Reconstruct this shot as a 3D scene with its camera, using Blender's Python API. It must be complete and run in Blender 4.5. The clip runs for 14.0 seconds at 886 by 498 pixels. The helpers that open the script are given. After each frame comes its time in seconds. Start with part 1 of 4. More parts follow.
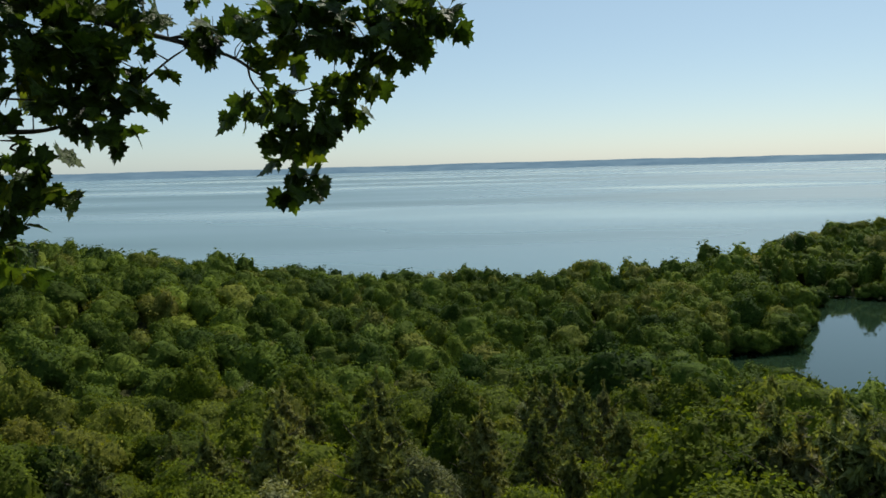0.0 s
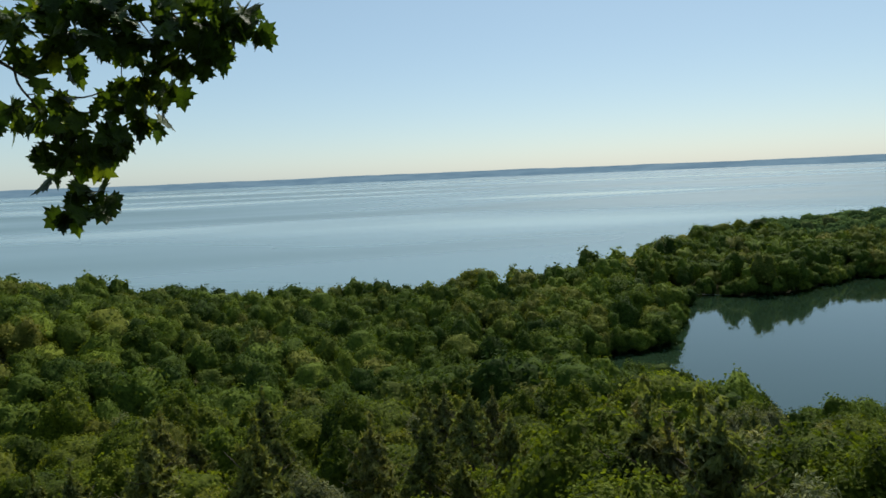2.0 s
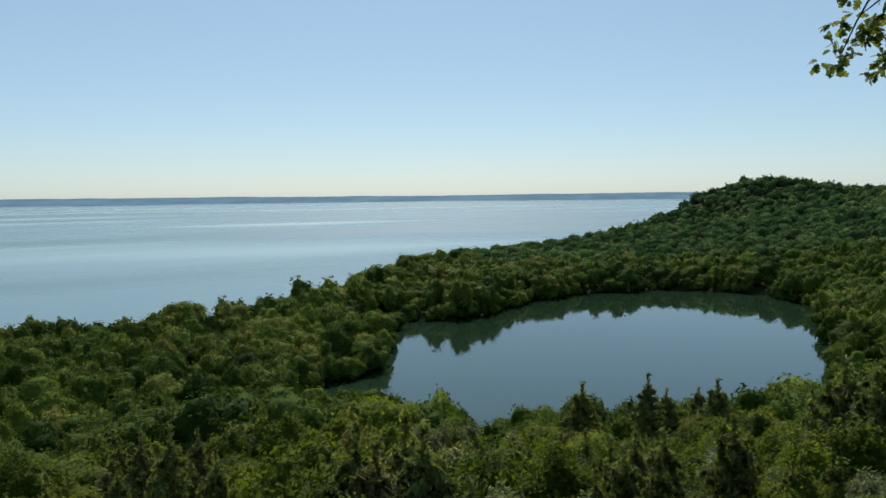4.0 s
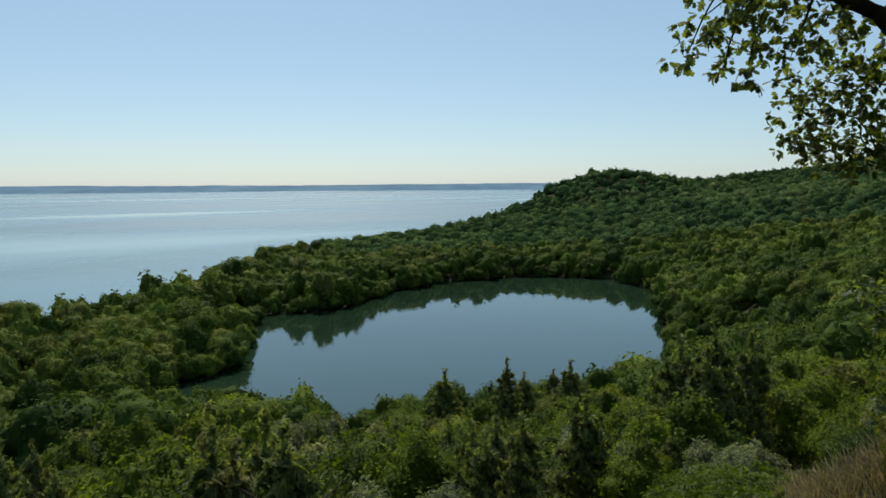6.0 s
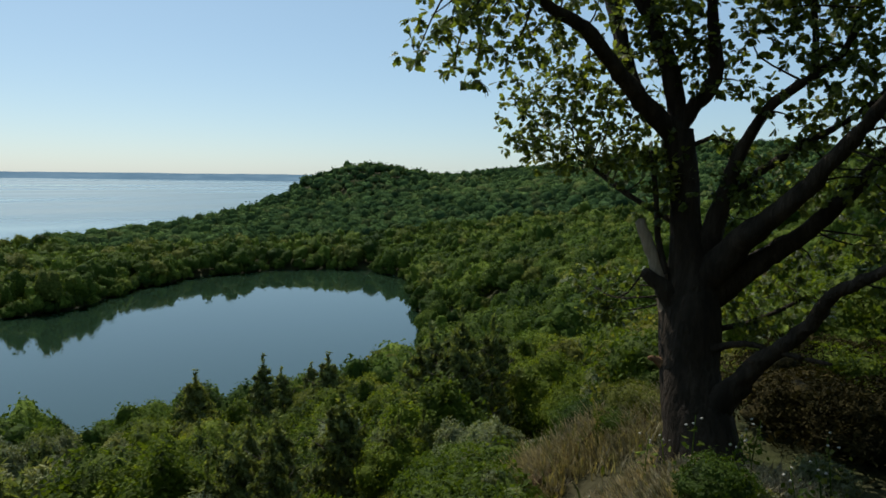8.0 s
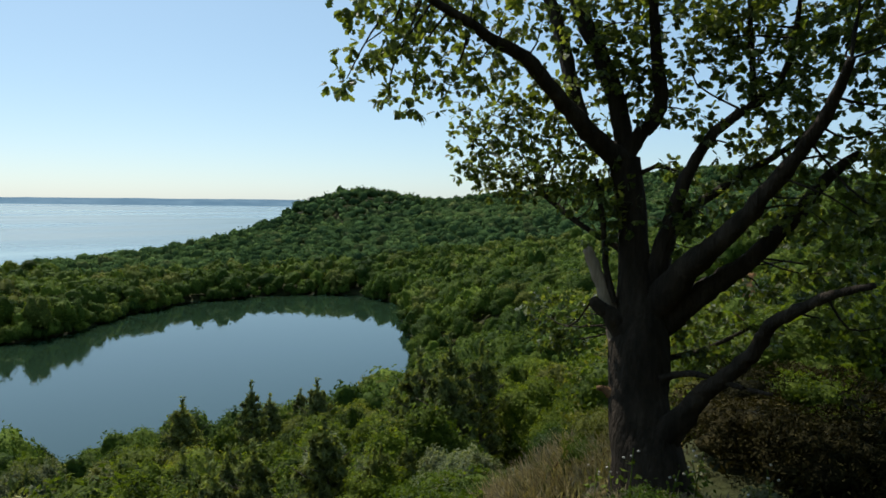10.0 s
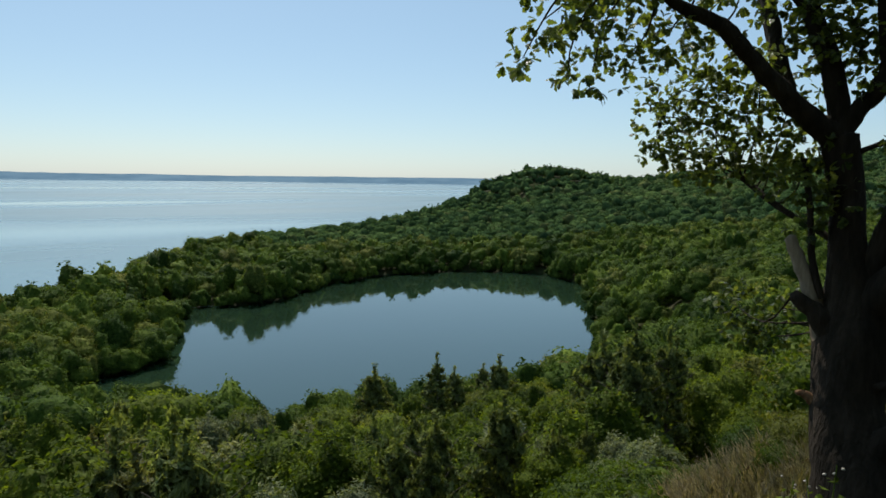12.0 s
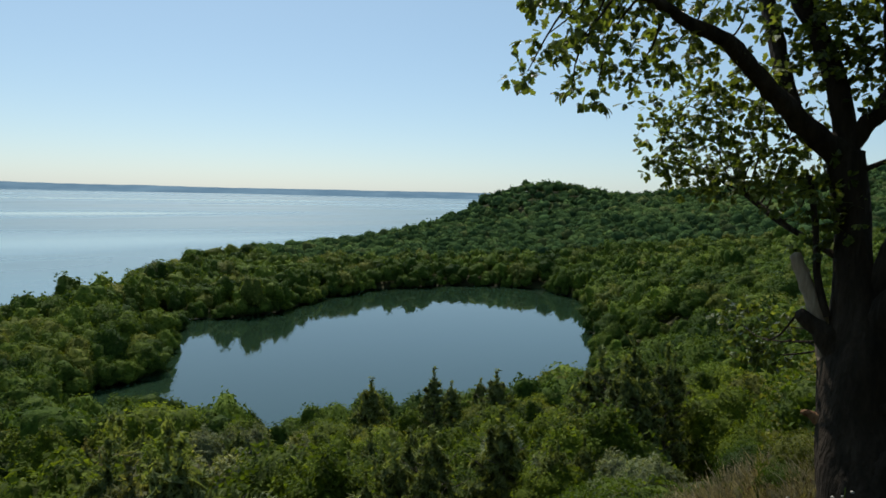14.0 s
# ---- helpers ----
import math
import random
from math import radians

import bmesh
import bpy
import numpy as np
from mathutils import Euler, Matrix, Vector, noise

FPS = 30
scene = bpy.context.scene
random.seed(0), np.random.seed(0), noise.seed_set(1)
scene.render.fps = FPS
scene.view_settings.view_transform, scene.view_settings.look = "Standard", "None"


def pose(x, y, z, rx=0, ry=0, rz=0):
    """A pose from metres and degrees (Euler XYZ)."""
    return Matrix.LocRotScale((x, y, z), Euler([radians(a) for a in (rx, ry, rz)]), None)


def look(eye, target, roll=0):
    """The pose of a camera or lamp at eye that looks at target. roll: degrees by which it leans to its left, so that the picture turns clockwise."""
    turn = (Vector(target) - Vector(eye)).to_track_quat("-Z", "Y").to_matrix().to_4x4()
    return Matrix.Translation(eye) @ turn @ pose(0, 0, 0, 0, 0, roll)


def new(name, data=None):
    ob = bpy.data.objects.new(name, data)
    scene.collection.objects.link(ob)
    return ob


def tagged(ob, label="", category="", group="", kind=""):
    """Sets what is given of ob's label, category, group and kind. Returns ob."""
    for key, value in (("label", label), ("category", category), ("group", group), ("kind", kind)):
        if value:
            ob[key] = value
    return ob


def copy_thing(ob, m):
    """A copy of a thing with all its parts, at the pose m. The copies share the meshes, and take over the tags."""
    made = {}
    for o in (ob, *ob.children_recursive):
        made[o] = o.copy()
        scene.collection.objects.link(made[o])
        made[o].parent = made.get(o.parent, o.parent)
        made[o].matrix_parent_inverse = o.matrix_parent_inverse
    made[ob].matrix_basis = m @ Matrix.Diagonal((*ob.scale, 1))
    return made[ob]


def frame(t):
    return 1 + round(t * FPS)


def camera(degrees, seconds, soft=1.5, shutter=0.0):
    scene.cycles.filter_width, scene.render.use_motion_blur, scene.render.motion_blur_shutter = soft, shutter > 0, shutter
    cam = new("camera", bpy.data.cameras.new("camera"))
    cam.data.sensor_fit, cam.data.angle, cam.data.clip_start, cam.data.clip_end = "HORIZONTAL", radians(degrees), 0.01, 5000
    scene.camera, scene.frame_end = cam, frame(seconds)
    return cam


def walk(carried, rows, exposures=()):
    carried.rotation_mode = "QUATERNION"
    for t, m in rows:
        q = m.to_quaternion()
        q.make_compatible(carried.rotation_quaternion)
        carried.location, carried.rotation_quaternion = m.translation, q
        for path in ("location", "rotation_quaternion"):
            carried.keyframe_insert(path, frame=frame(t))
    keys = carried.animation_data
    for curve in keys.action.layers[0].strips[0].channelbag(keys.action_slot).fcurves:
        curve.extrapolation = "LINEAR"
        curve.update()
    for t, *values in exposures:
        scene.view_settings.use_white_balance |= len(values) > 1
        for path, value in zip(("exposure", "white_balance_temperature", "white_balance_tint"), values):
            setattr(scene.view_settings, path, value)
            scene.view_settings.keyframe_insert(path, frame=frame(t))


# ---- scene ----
cam = camera(64.54, 14.0, 1.6)
ROWS = [
    (0, 0.000, -0.000, 40.000, 83.10, 1.52, -0.19),
    (0.5, 0.031, 0.031, 40.000, 83.05, 2.25, -2.15),
    (1, 0.130, 0.116, 39.999, 82.91, 2.85, -3.46),
    (1.5, 0.264, 0.165, 39.999, 83.74, 2.21, -6.17),
    (2, 0.401, 0.198, 39.984, 83.77, 2.39, -9.32),
    (2.5, 0.464, 0.350, 40.010, 84.48, 2.20, -16.62),
    (3, 0.460, 0.466, 39.992, 84.98, 2.22, -21.71),
    (3.5, 0.673, 0.608, 39.980, 85.26, 1.97, -27.30),
    (4, 0.666, 0.517, 39.960, 85.59, 0.61, -32.38),
    (4.2, 0.708, 0.444, 39.955, 85.76, 0.31, -33.59),
    (6.3, 0.848, 0.694, 39.985, 84.07, -0.28, -46.05),
    (6.5, 0.888, 0.709, 39.986, 83.66, -0.85, -47.84),
    (7, 0.928, 0.714, 39.974, 83.37, -1.00, -51.79),
    (7.5, 0.972, 0.679, 39.972, 83.49, -0.89, -56.87),
    (8, 0.977, 0.651, 39.981, 84.15, -0.85, -63.20),
    (8.2, 0.990, 0.644, 39.982, 84.65, -0.92, -64.94),
    (10.3, 1.174, 0.338, 40.015, 86.89, -0.82, -62.98),
    (10.5, 1.184, 0.310, 40.019, 86.84, -1.14, -59.55),
    (11, 1.211, 0.294, 40.030, 86.47, -0.37, -54.52),
    (11.5, 1.262, 0.359, 40.033, 84.77, -0.92, -49.21),
    (12, 1.260, 0.385, 40.033, 84.23, -0.85, -48.68),
    (12.5, 1.284, 0.397, 40.025, 84.39, -0.60, -49.14),
    (13, 1.293, 0.411, 40.032, 84.83, -0.78, -48.41),
    (13.5, 1.287, 0.423, 40.032, 85.36, -1.32, -48.59),
    (14, 1.285, 0.433, 40.028, 85.38, -1.42, -48.78),
]
walk(cam, [(t, pose(x, y, z, rx, ry, rz)) for t, x, y, z, rx, ry, rz in ROWS], [(0.0, -0.05, 6800, 8), (2.0, -0.06, 6700, 8), (4.2, -0.10, 6450, 8), (6.3, -0.10, 6450, 8), (8.2, -0.08, 6400, 8), (10.3, 0.14, 6400, 8), (11.5, -0.02, 6400, 8), (14.0, -0.05, 6400, 8)])

# ---------------------------------------------------------------- sky and sun
SUN_AZ, SUN_EL = 30.0, 50.0          # degrees clockwise from +y, and above the horizon
world = bpy.data.worlds.new("sky")
scene.world = world
world.use_nodes = True
wn = world.node_tree
sky = wn.nodes.new("ShaderNodeTexSky")
sky.sky_type = "NISHITA"
sky.sun_disc = False
sky.sun_elevation = radians(SUN_EL)
sky.sun_rotation = radians(SUN_AZ)
sky.altitude = 100.0
sky.air_density, sky.dust_density, sky.ozone_density = 0.9, 0.5, 2.0
wn.nodes["Background"].inputs["Strength"].default_value = 0.097
haze = wn.nodes.new("ShaderNodeMix")
haze.data_type = "RGBA"
haze.inputs["Factor"].default_value = 0.36
haze.inputs["B"].default_value = (5.2, 8.0, 9.9, 1.0)
wn.links.new(sky.outputs["Color"], haze.inputs["A"])
wn.links.new(haze.outputs["Result"], wn.nodes["Background"].inputs["Color"])
sun_data = bpy.data.lights.new("sun", "SUN")
sun_data.energy, sun_data.angle, sun_data.color = 4.45, radians(0.53), (1.0, 0.95, 0.87)
sun = new("sun", sun_data)
sun_dir = Vector((math.sin(radians(SUN_AZ)) * math.cos(radians(SUN_EL)), math.cos(radians(SUN_AZ)) * math.cos(radians(SUN_EL)), math.sin(radians(SUN_EL))))
sun.matrix_world = look(sun_dir * 200 + Vector((0, 0, 40)), (0, 0, 40))

# ---------------------------------------------------------------- materials
def material(name):
    m = bpy.data.materials.new(name)
    m.use_nodes = True
    m.node_tree.nodes.clear()
    return m, m.node_tree


def node(nt, kind, **values):
    n = nt.nodes.new(kind)
    for key, value in values.items():
        n.inputs[key.replace("_", " ")].default_value = value
    return n


def ramp(nt, src, stops):
    r = nt.nodes.new("ShaderNodeValToRGB")
    els = r.color_ramp.elements
    while len(els) < len(stops):
        els.new(0.5)
    for e, (p, c) in zip(els, stops):
        e.position, e.color = p, (*c, 1.0)
    nt.links.new(src, r.inputs[0])
    return r.outputs["Color"]


def mixed(nt, fac, a, b, blend="MIX"):
    n = nt.nodes.new("ShaderNodeMix")
    n.data_type, n.blend_type = "RGBA", blend
    for sock, v in ((n.inputs["Factor"], fac), (n.inputs["A"], a), (n.inputs["B"], b)):
        if isinstance(v, (tuple, list)):
            sock.default_value = (*v, 1.0)
        elif isinstance(v, (int, float)):
            sock.default_value = v
        else:
            nt.links.new(v, sock)
    return n.outputs["Result"]


def coords(nt, scale=(1, 1, 1), space="Position"):
    if space == "Position":
        src = nt.nodes.new("ShaderNodeNewGeometry").outputs["Position"]
    else:
        src = nt.nodes.new("ShaderNodeTexCoord").outputs["Object"]
    m = nt.nodes.new("ShaderNodeMapping")
    m.inputs["Scale"].default_value = scale
    nt.links.new(src, m.inputs["Vector"])
    return m.outputs["Vector"]


def noise_tex(nt, vec, scale, detail=4.0, rough=0.6):
    n = node(nt, "ShaderNodeTexNoise", Scale=scale, Detail=detail, Roughness=rough)
    nt.links.new(vec, n.inputs["Vector"])
    return n.outputs["Fac"]


def bump(nt, height, strength, distance):
    b = node(nt, "ShaderNodeBump", Strength=strength, Distance=distance)
    nt.links.new(height, b.inputs["Height"])
    return b.outputs["Normal"]


def finish(nt, shader):
    o = nt.nodes.new("ShaderNodeOutputMaterial")
    nt.links.new(shader, o.inputs["Surface"])


def surface(name, stops, scale, rough=0.8, stretch=(1, 1, 1), fine=8.0, relief=(0.4, 0.02), space="Position"):
    """A rough natural surface: two scales of noise through a colour ramp, with relief."""
    m, nt = material(name)
    v = coords(nt, stretch, space)
    big, small = noise_tex(nt, v, scale, 5), noise_tex(nt, v, scale * fine, 4)
    col = ramp(nt, big, stops)
    col = mixed(nt, 0.55, col, ramp(nt, small, [(0.3, (0.45, 0.45, 0.45)), (0.7, (1.0, 1.0, 1.0))]), "MULTIPLY")
    b = node(nt, "ShaderNodeBsdfPrincipled", Roughness=rough)
    b.inputs["Specular IOR Level"].default_value = 0.1
    nt.links.new(col, b.inputs["Base Color"])
    nt.links.new(bump(nt, small, *relief), b.inputs["Normal"])
    finish(nt, b.outputs["BSDF"])
    return m


def leafage(name, dark, light, dry, through_light=0.35, source="object", rough=0.6, patch=0.05, gloss=0.12, clump=2.2, soft=0.0):
    """Leaves: a colour of its own for each tree and leaf, a little dry growth, light shining through."""
    m, nt = material(name)
    geo = nt.nodes.new("ShaderNodeNewGeometry")
    if source == "island":
        one = geo.outputs["Random Per Island"]
    elif source == "object":
        one = nt.nodes.new("ShaderNodeObjectInfo").outputs["Random"]
    else:
        a = nt.nodes.new("ShaderNodeAttribute")
        a.attribute_name = "tint"
        one = a.outputs["Fac"]
    isle = geo.outputs["Random Per Island"]
    base = ramp(nt, one, [(0.0, dark), (0.45, light), (0.80, tuple(min(1.0, c * 1.28) for c in light)), (1.0, dry)])
    leaf = ramp(nt, isle, [(0.0, (0.62, 0.66, 0.6)), (0.7, (1.0, 1.0, 1.0)), (1.0, (1.22, 1.2, 1.0))])
    col = mixed(nt, 1.0, base, leaf, "MULTIPLY")
    area = noise_tex(nt, coords(nt), patch, 3)
    col = mixed(nt, 1.0, col, ramp(nt, area, [(0.35, (0.72, 0.78, 0.78)), (0.65, (1.18, 1.12, 0.95))]), "MULTIPLY")
    fine = noise_tex(nt, coords(nt), clump, 4, 0.7)
    col = mixed(nt, 1.0, col, ramp(nt, fine, [(0.36, tuple(c + (0.95 - c) * soft for c in (0.42, 0.45, 0.45))), (0.5, (0.95, 0.95, 0.95)), (0.66, tuple(c + (1.0 - c) * soft for c in (1.4, 1.35, 1.15)))]), "MULTIPLY")
    b = node(nt, "ShaderNodeBsdfPrincipled", Roughness=rough)
    b.inputs["Specular IOR Level"].default_value = gloss
    nt.links.new(col, b.inputs["Base Color"])
    nt.links.new(bump(nt, fine, 0.9, 0.6 / clump), b.inputs["Normal"])
    tr = nt.nodes.new("ShaderNodeBsdfTranslucent")
    nt.links.new(mixed(nt, 1.0, col, (1.3, 1.3, 0.5), "MULTIPLY"), tr.inputs["Color"])
    mx = nt.nodes.new("ShaderNodeMixShader")
    mx.inputs["Fac"].default_value = through_light
    nt.links.new(b.outputs["BSDF"], mx.inputs[1])
    nt.links.new(tr.outputs["BSDF"], mx.inputs[2])
    finish(nt, mx.outputs["Shader"])
    return m


leaf_broad = leafage("broad_leaves", (0.058, 0.090, 0.014), (0.150, 0.188, 0.024), (0.195, 0.190, 0.042), 0.42, gloss=0.06)
leaf_woods = leafage("woods_leaves", (0.042, 0.074, 0.017), (0.098, 0.138, 0.025), (0.165, 0.168, 0.044), 0.28, source="tint", clump=1.5, gloss=0.03, patch=0.022, soft=0.25)
# distance haze put into the colour: bluer and flatter than the nearer woods
leaf_hills_hazed = leafage("hazed_hill_leaves", (0.042, 0.076, 0.036), (0.078, 0.122, 0.050), (0.115, 0.134, 0.060), 0.2, source="tint", clump=1.3, gloss=0.0, patch=0.014, soft=0.7)
leaf_pine = leafage("pine_needles", (0.150, 0.172, 0.068), (0.185, 0.205, 0.084), (0.220, 0.200, 0.100), 0.38, clump=4.0, gloss=0.06)
leaf_willow = leafage("silvery_leaves", (0.165, 0.180, 0.100), (0.215, 0.228, 0.132), (0.250, 0.240, 0.150), 0.35)
leaf_shrub = leafage("shrub_leaves", (0.044, 0.076, 0.012), (0.108, 0.146, 0.022), (0.165, 0.160, 0.040), 0.38, clump=6.0, gloss=0.08)
# the shade under the oak is put into this near-black leaf colour
leaf_brush_shade = leafage("brushwood", (0.022, 0.020, 0.008), (0.040, 0.033, 0.014), (0.070, 0.052, 0.026), 0.12, clump=7.0, gloss=0.02)
leaf_oak = leafage("oak_leaves", (0.078, 0.104, 0.026), (0.138, 0.168, 0.046), (0.165, 0.182, 0.056), 0.52, source="island", rough=0.34, patch=1.5, gloss=0.4, clump=14.0)
leaf_maple = leafage("maple_leaves", (0.028, 0.056, 0.011), (0.058, 0.096, 0.017), (0.190, 0.230, 0.030), 0.45, source="island", rough=0.45, patch=2.5, gloss=0.25, clump=12.0)
grass_dry = leafage("dry_grass", (0.22, 0.165, 0.105), (0.37, 0.285, 0.19), (0.52, 0.43, 0.31), 0.24, source="tint", patch=0.4, clump=9.0)
grass_green = leafage("green_grass", (0.05, 0.075, 0.016), (0.085, 0.105, 0.024), (0.16, 0.14, 0.05), 0.4, source="tint", patch=0.4, clump=9.0)
grass_meadow = leafage("meadow_grass", (0.10, 0.115, 0.020), (0.17, 0.175, 0.034), (0.24, 0.21, 0.06), 0.4, source="tint", patch=0.4, clump=9.0)
bark_oak = surface("oak_bark", [(0.3, (0.021, 0.016, 0.011)), (0.55, (0.046, 0.034, 0.024)), (0.75, (0.080, 0.060, 0.043))], 9, 0.9, (1, 1, 0.22), 5, (1.0, 0.03), "Object")
bark_pale = surface("bare_pale_wood", [(0.3, (0.17, 0.12, 0.08)), (0.7, (0.40, 0.31, 0.22))], 12, 0.8, (1, 1, 0.2), 5, (0.5, 0.01), "Object")
wood_torn = surface("torn_orange_wood", [(0.3, (0.11, 0.055, 0.028)), (0.7, (0.30, 0.17, 0.085))], 14, 0.85, (1, 1, 0.3), 5, (0.8, 0.02), "Object")
bark_tree = surface("grey_brown_bark", [(0.3, (0.06, 0.048, 0.038)), (0.7, (0.16, 0.13, 0.10))], 6, 0.9, (1, 1, 0.25), 5, (0.8, 0.03), "Object")
bark_twig = surface("maple_bark", [(0.3, (0.05, 0.042, 0.035)), (0.7, (0.11, 0.095, 0.075))], 30, 0.8, (1, 1, 1), 4, (0.4, 0.004), "Object")


def ground_material():
    m, nt = material("hillside_soil_and_grass")
    v = coords(nt)
    big, mid, small = noise_tex(nt, v, 0.05, 5), noise_tex(nt, v, 0.6, 5), noise_tex(nt, v, 7.0, 5)
    col = ramp(nt, big, [(0.35, (0.032, 0.042, 0.012)), (0.6, (0.060, 0.060, 0.022))])
    col = mixed(nt, ramp(nt, mid, [(0.45, (0, 0, 0)), (0.62, (1, 1, 1))]), col, (0.060, 0.052, 0.024))
    col = mixed(nt, 0.6, col, ramp(nt, small, [(0.3, (0.4, 0.4, 0.4)), (0.7, (1, 1, 1))]), "MULTIPLY")
    b = node(nt, "ShaderNodeBsdfPrincipled", Roughness=0.95)
    b.inputs["Specular IOR Level"].default_value = 0.1
    nt.links.new(col, b.inputs["Base Color"])
    nt.links.new(bump(nt, small, 0.8, 0.06), b.inputs["Normal"])
    finish(nt, b.outputs["BSDF"])
    return m


def water_material(name, deep, stretch, calm, ruffled, wave, wave_scale, ior=1.333, tint=(0.88, 0.97, 1.0)):
    """Open water: wind lanes change its gloss, small waves its normal."""
    m, nt = material(name)
    lanes = noise_tex(nt, coords(nt, stretch), 1.0, 3, 0.42)
    waves = noise_tex(nt, coords(nt, (1, 1, 1)), wave_scale, 3)
    b = node(nt, "ShaderNodeBsdfPrincipled", Roughness=0.2, IOR=ior)
    # the calm lanes' brighter sky reflection is also lightened into the base colour
    nt.links.new(mixed(nt, lanes, deep, tuple(c * 1.9 for c in deep)), b.inputs["Base Color"])
    b.inputs["Specular Tint"].default_value = (*tint, 1.0)
    mr = nt.nodes.new("ShaderNodeMapRange")
    mr.inputs["From Min"].default_value, mr.inputs["From Max"].default_value = 0.40, 0.62
    mr.inputs["To Min"].default_value, mr.inputs["To Max"].default_value = ruffled, calm
    nt.links.new(lanes, mr.inputs["Value"])
    nt.links.new(mr.outputs["Result"], b.inputs["Roughness"])
    nt.links.new(bump(nt, waves, wave, 0.05), b.inputs["Normal"])
    finish(nt, b.outputs["BSDF"])
    return m


soil = ground_material()
earth = surface("brown_earth", [(0.3, (0.06, 0.038, 0.022)), (0.7, (0.17, 0.105, 0.06))], 2.5, 0.95, fine=7, relief=(0.9, 0.05))
sand = surface("orange_sand", [(0.3, (0.24, 0.12, 0.05)), (0.7, (0.36, 0.20, 0.09))], 0.8, 0.95, fine=9, relief=(0.6, 0.1))
water_sea = water_material("reservoir_water", (0.085, 0.135, 0.150), (0.0008, 0.0029, 1), 0.11, 0.44, 0.12, 0.5)
water_lake = water_material("lake_water", (0.010, 0.021, 0.011), (0.006, 0.02, 1), 0.02, 0.06, 0.02, 1.2, 1.80, (0.62, 0.97, 0.98))


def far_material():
    """Woods miles away: the haze of the air is put into a glowing blue colour."""
    m, nt = material("far_woods_haze_glow")
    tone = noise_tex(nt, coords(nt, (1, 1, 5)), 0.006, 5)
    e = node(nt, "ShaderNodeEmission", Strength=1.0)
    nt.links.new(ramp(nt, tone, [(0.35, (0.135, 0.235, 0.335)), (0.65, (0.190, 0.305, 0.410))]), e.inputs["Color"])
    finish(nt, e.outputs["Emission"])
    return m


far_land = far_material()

# ---------------------------------------------------------------- the lie of the land
COAST = np.array([(-900, 330), (-450, 290), (-250, 262), (-75, 217), (0, 208), (42, 206), (78, 222), (115, 252), (165, 305), (225, 352),
                  (305, 372), (420, 412), (490, 418), (560, 445), (700, 490), (1100, 700), (2600, 1500)], float)
LAKE = np.array([(42, 131), (56, 138), (67, 142), (79, 152), (92, 177), (105, 193), (119, 189), (140, 188), (158, 199), (173, 203), (197, 206), (224, 198),
                 (243, 182), (250, 160), (236, 132), (192, 105), (160, 86), (134, 68), (104, 64), (72, 84), (52, 106), (42, 122)], float)
RIDGE = np.array([(-300, -140), (-60, -40), (-4, -1.9), (6, -0.5), (12, -3), (25, -7), (50, -6), (95, -6), (260, -25), (420, -60)], float)
RIDGE_TOP = [40, 38.5, 37.0, 36.35, 35.0, 33.2, 31.8, 30.2, 31, 29]
HILLS = [(18.5, 8.5, 5.5, 4.4), (9.9, 2.7, 1.3, 1.0), (5.0, 2.7, 0.55, -0.3), (7.2, 2.7, 0.9, -0.4), (4.5, 0.85, 0.55, 0.15), (13.6, 6.8, 1.8, -0.7), (15.2, 1.0, 2.6, 1.1), (80, 3, 9, 2.4), (541, 354, 53, 26.5), (600, 290, 75, -18.8), (520, 250, 90, 9.5), (650, 330, 110, 28.3), (420, 160, 90, 5.9), (400, 40, 90, 14.6), (560, 40, 130, 20.8), (880, 260, 170, 3.5), (950, 90, 190, 64.9), (930, -90, 190, 19.8), (-120, 125, 55, 21.5), (200, 20, 60, 8.3), (430, 260, 60, 2.4)]


def line_distance(x, y, pts, closed=False):
    """Distance to a line of points, how far along it, and on which side."""
    p = np.vstack([pts, pts[:1]]) if closed else pts
    best, along, side = np.full(x.shape, 1e9), np.zeros(x.shape), np.zeros(x.shape)
    for i in range(len(p) - 1):
        a, d = p[i], p[i + 1] - p[i]
        t = np.clip(((x - a[0]) * d[0] + (y - a[1]) * d[1]) / (d @ d), 0, 1)
        q = np.hypot(x - a[0] - t * d[0], y - a[1] - t * d[1])
        near = q < best
        best, along = np.where(near, q, best), np.where(near, i + t, along)
        side = np.where(near, d[0] * (y - a[1]) - d[1] * (x - a[0]), side)
    return best, along, side


def within(x, y, pts):
    r = np.zeros(x.shape, bool)
    for i in range(len(pts)):
        (ax, ay), (bx, by) = pts[i], pts[(i + 1) % len(pts)]
        r ^= ((ay > y) != (by > y)) & (x < (bx - ax) * (y - ay) / (by - ay + 1e-12) + ax)
    return r


def ease(a, b, v):
    t = np.clip((v - a) / (b - a), 0, 1)
    return t * t * (3 - 2 * t)


def shores(x, y):
    """Distance inland from the reservoir, and from the lake (negative on the water)."""
    d, _, side = line_distance(x, y, COAST)
    wob = 3.0 * np.sin(x * 0.11) + 2.0 * np.sin(x * 0.043 + 1.3)
    l, _, _ = line_distance(x, y, LAKE, True)
    lw = 1.6 * np.sin(x * 0.21 + y * 0.13) + 1.1 * np.sin(y * 0.37 - x * 0.1)
    return np.where(side < 0, d, -d) + wob, np.where(within(x, y, LAKE), -l, l) + lw


def rough_ground(x, y):
    return 0.5 * (np.sin(x * 0.31 + 1.7 * np.sin(y * 0.19)) + np.sin(y * 0.37 + 1.3 * np.sin(x * 0.23)))


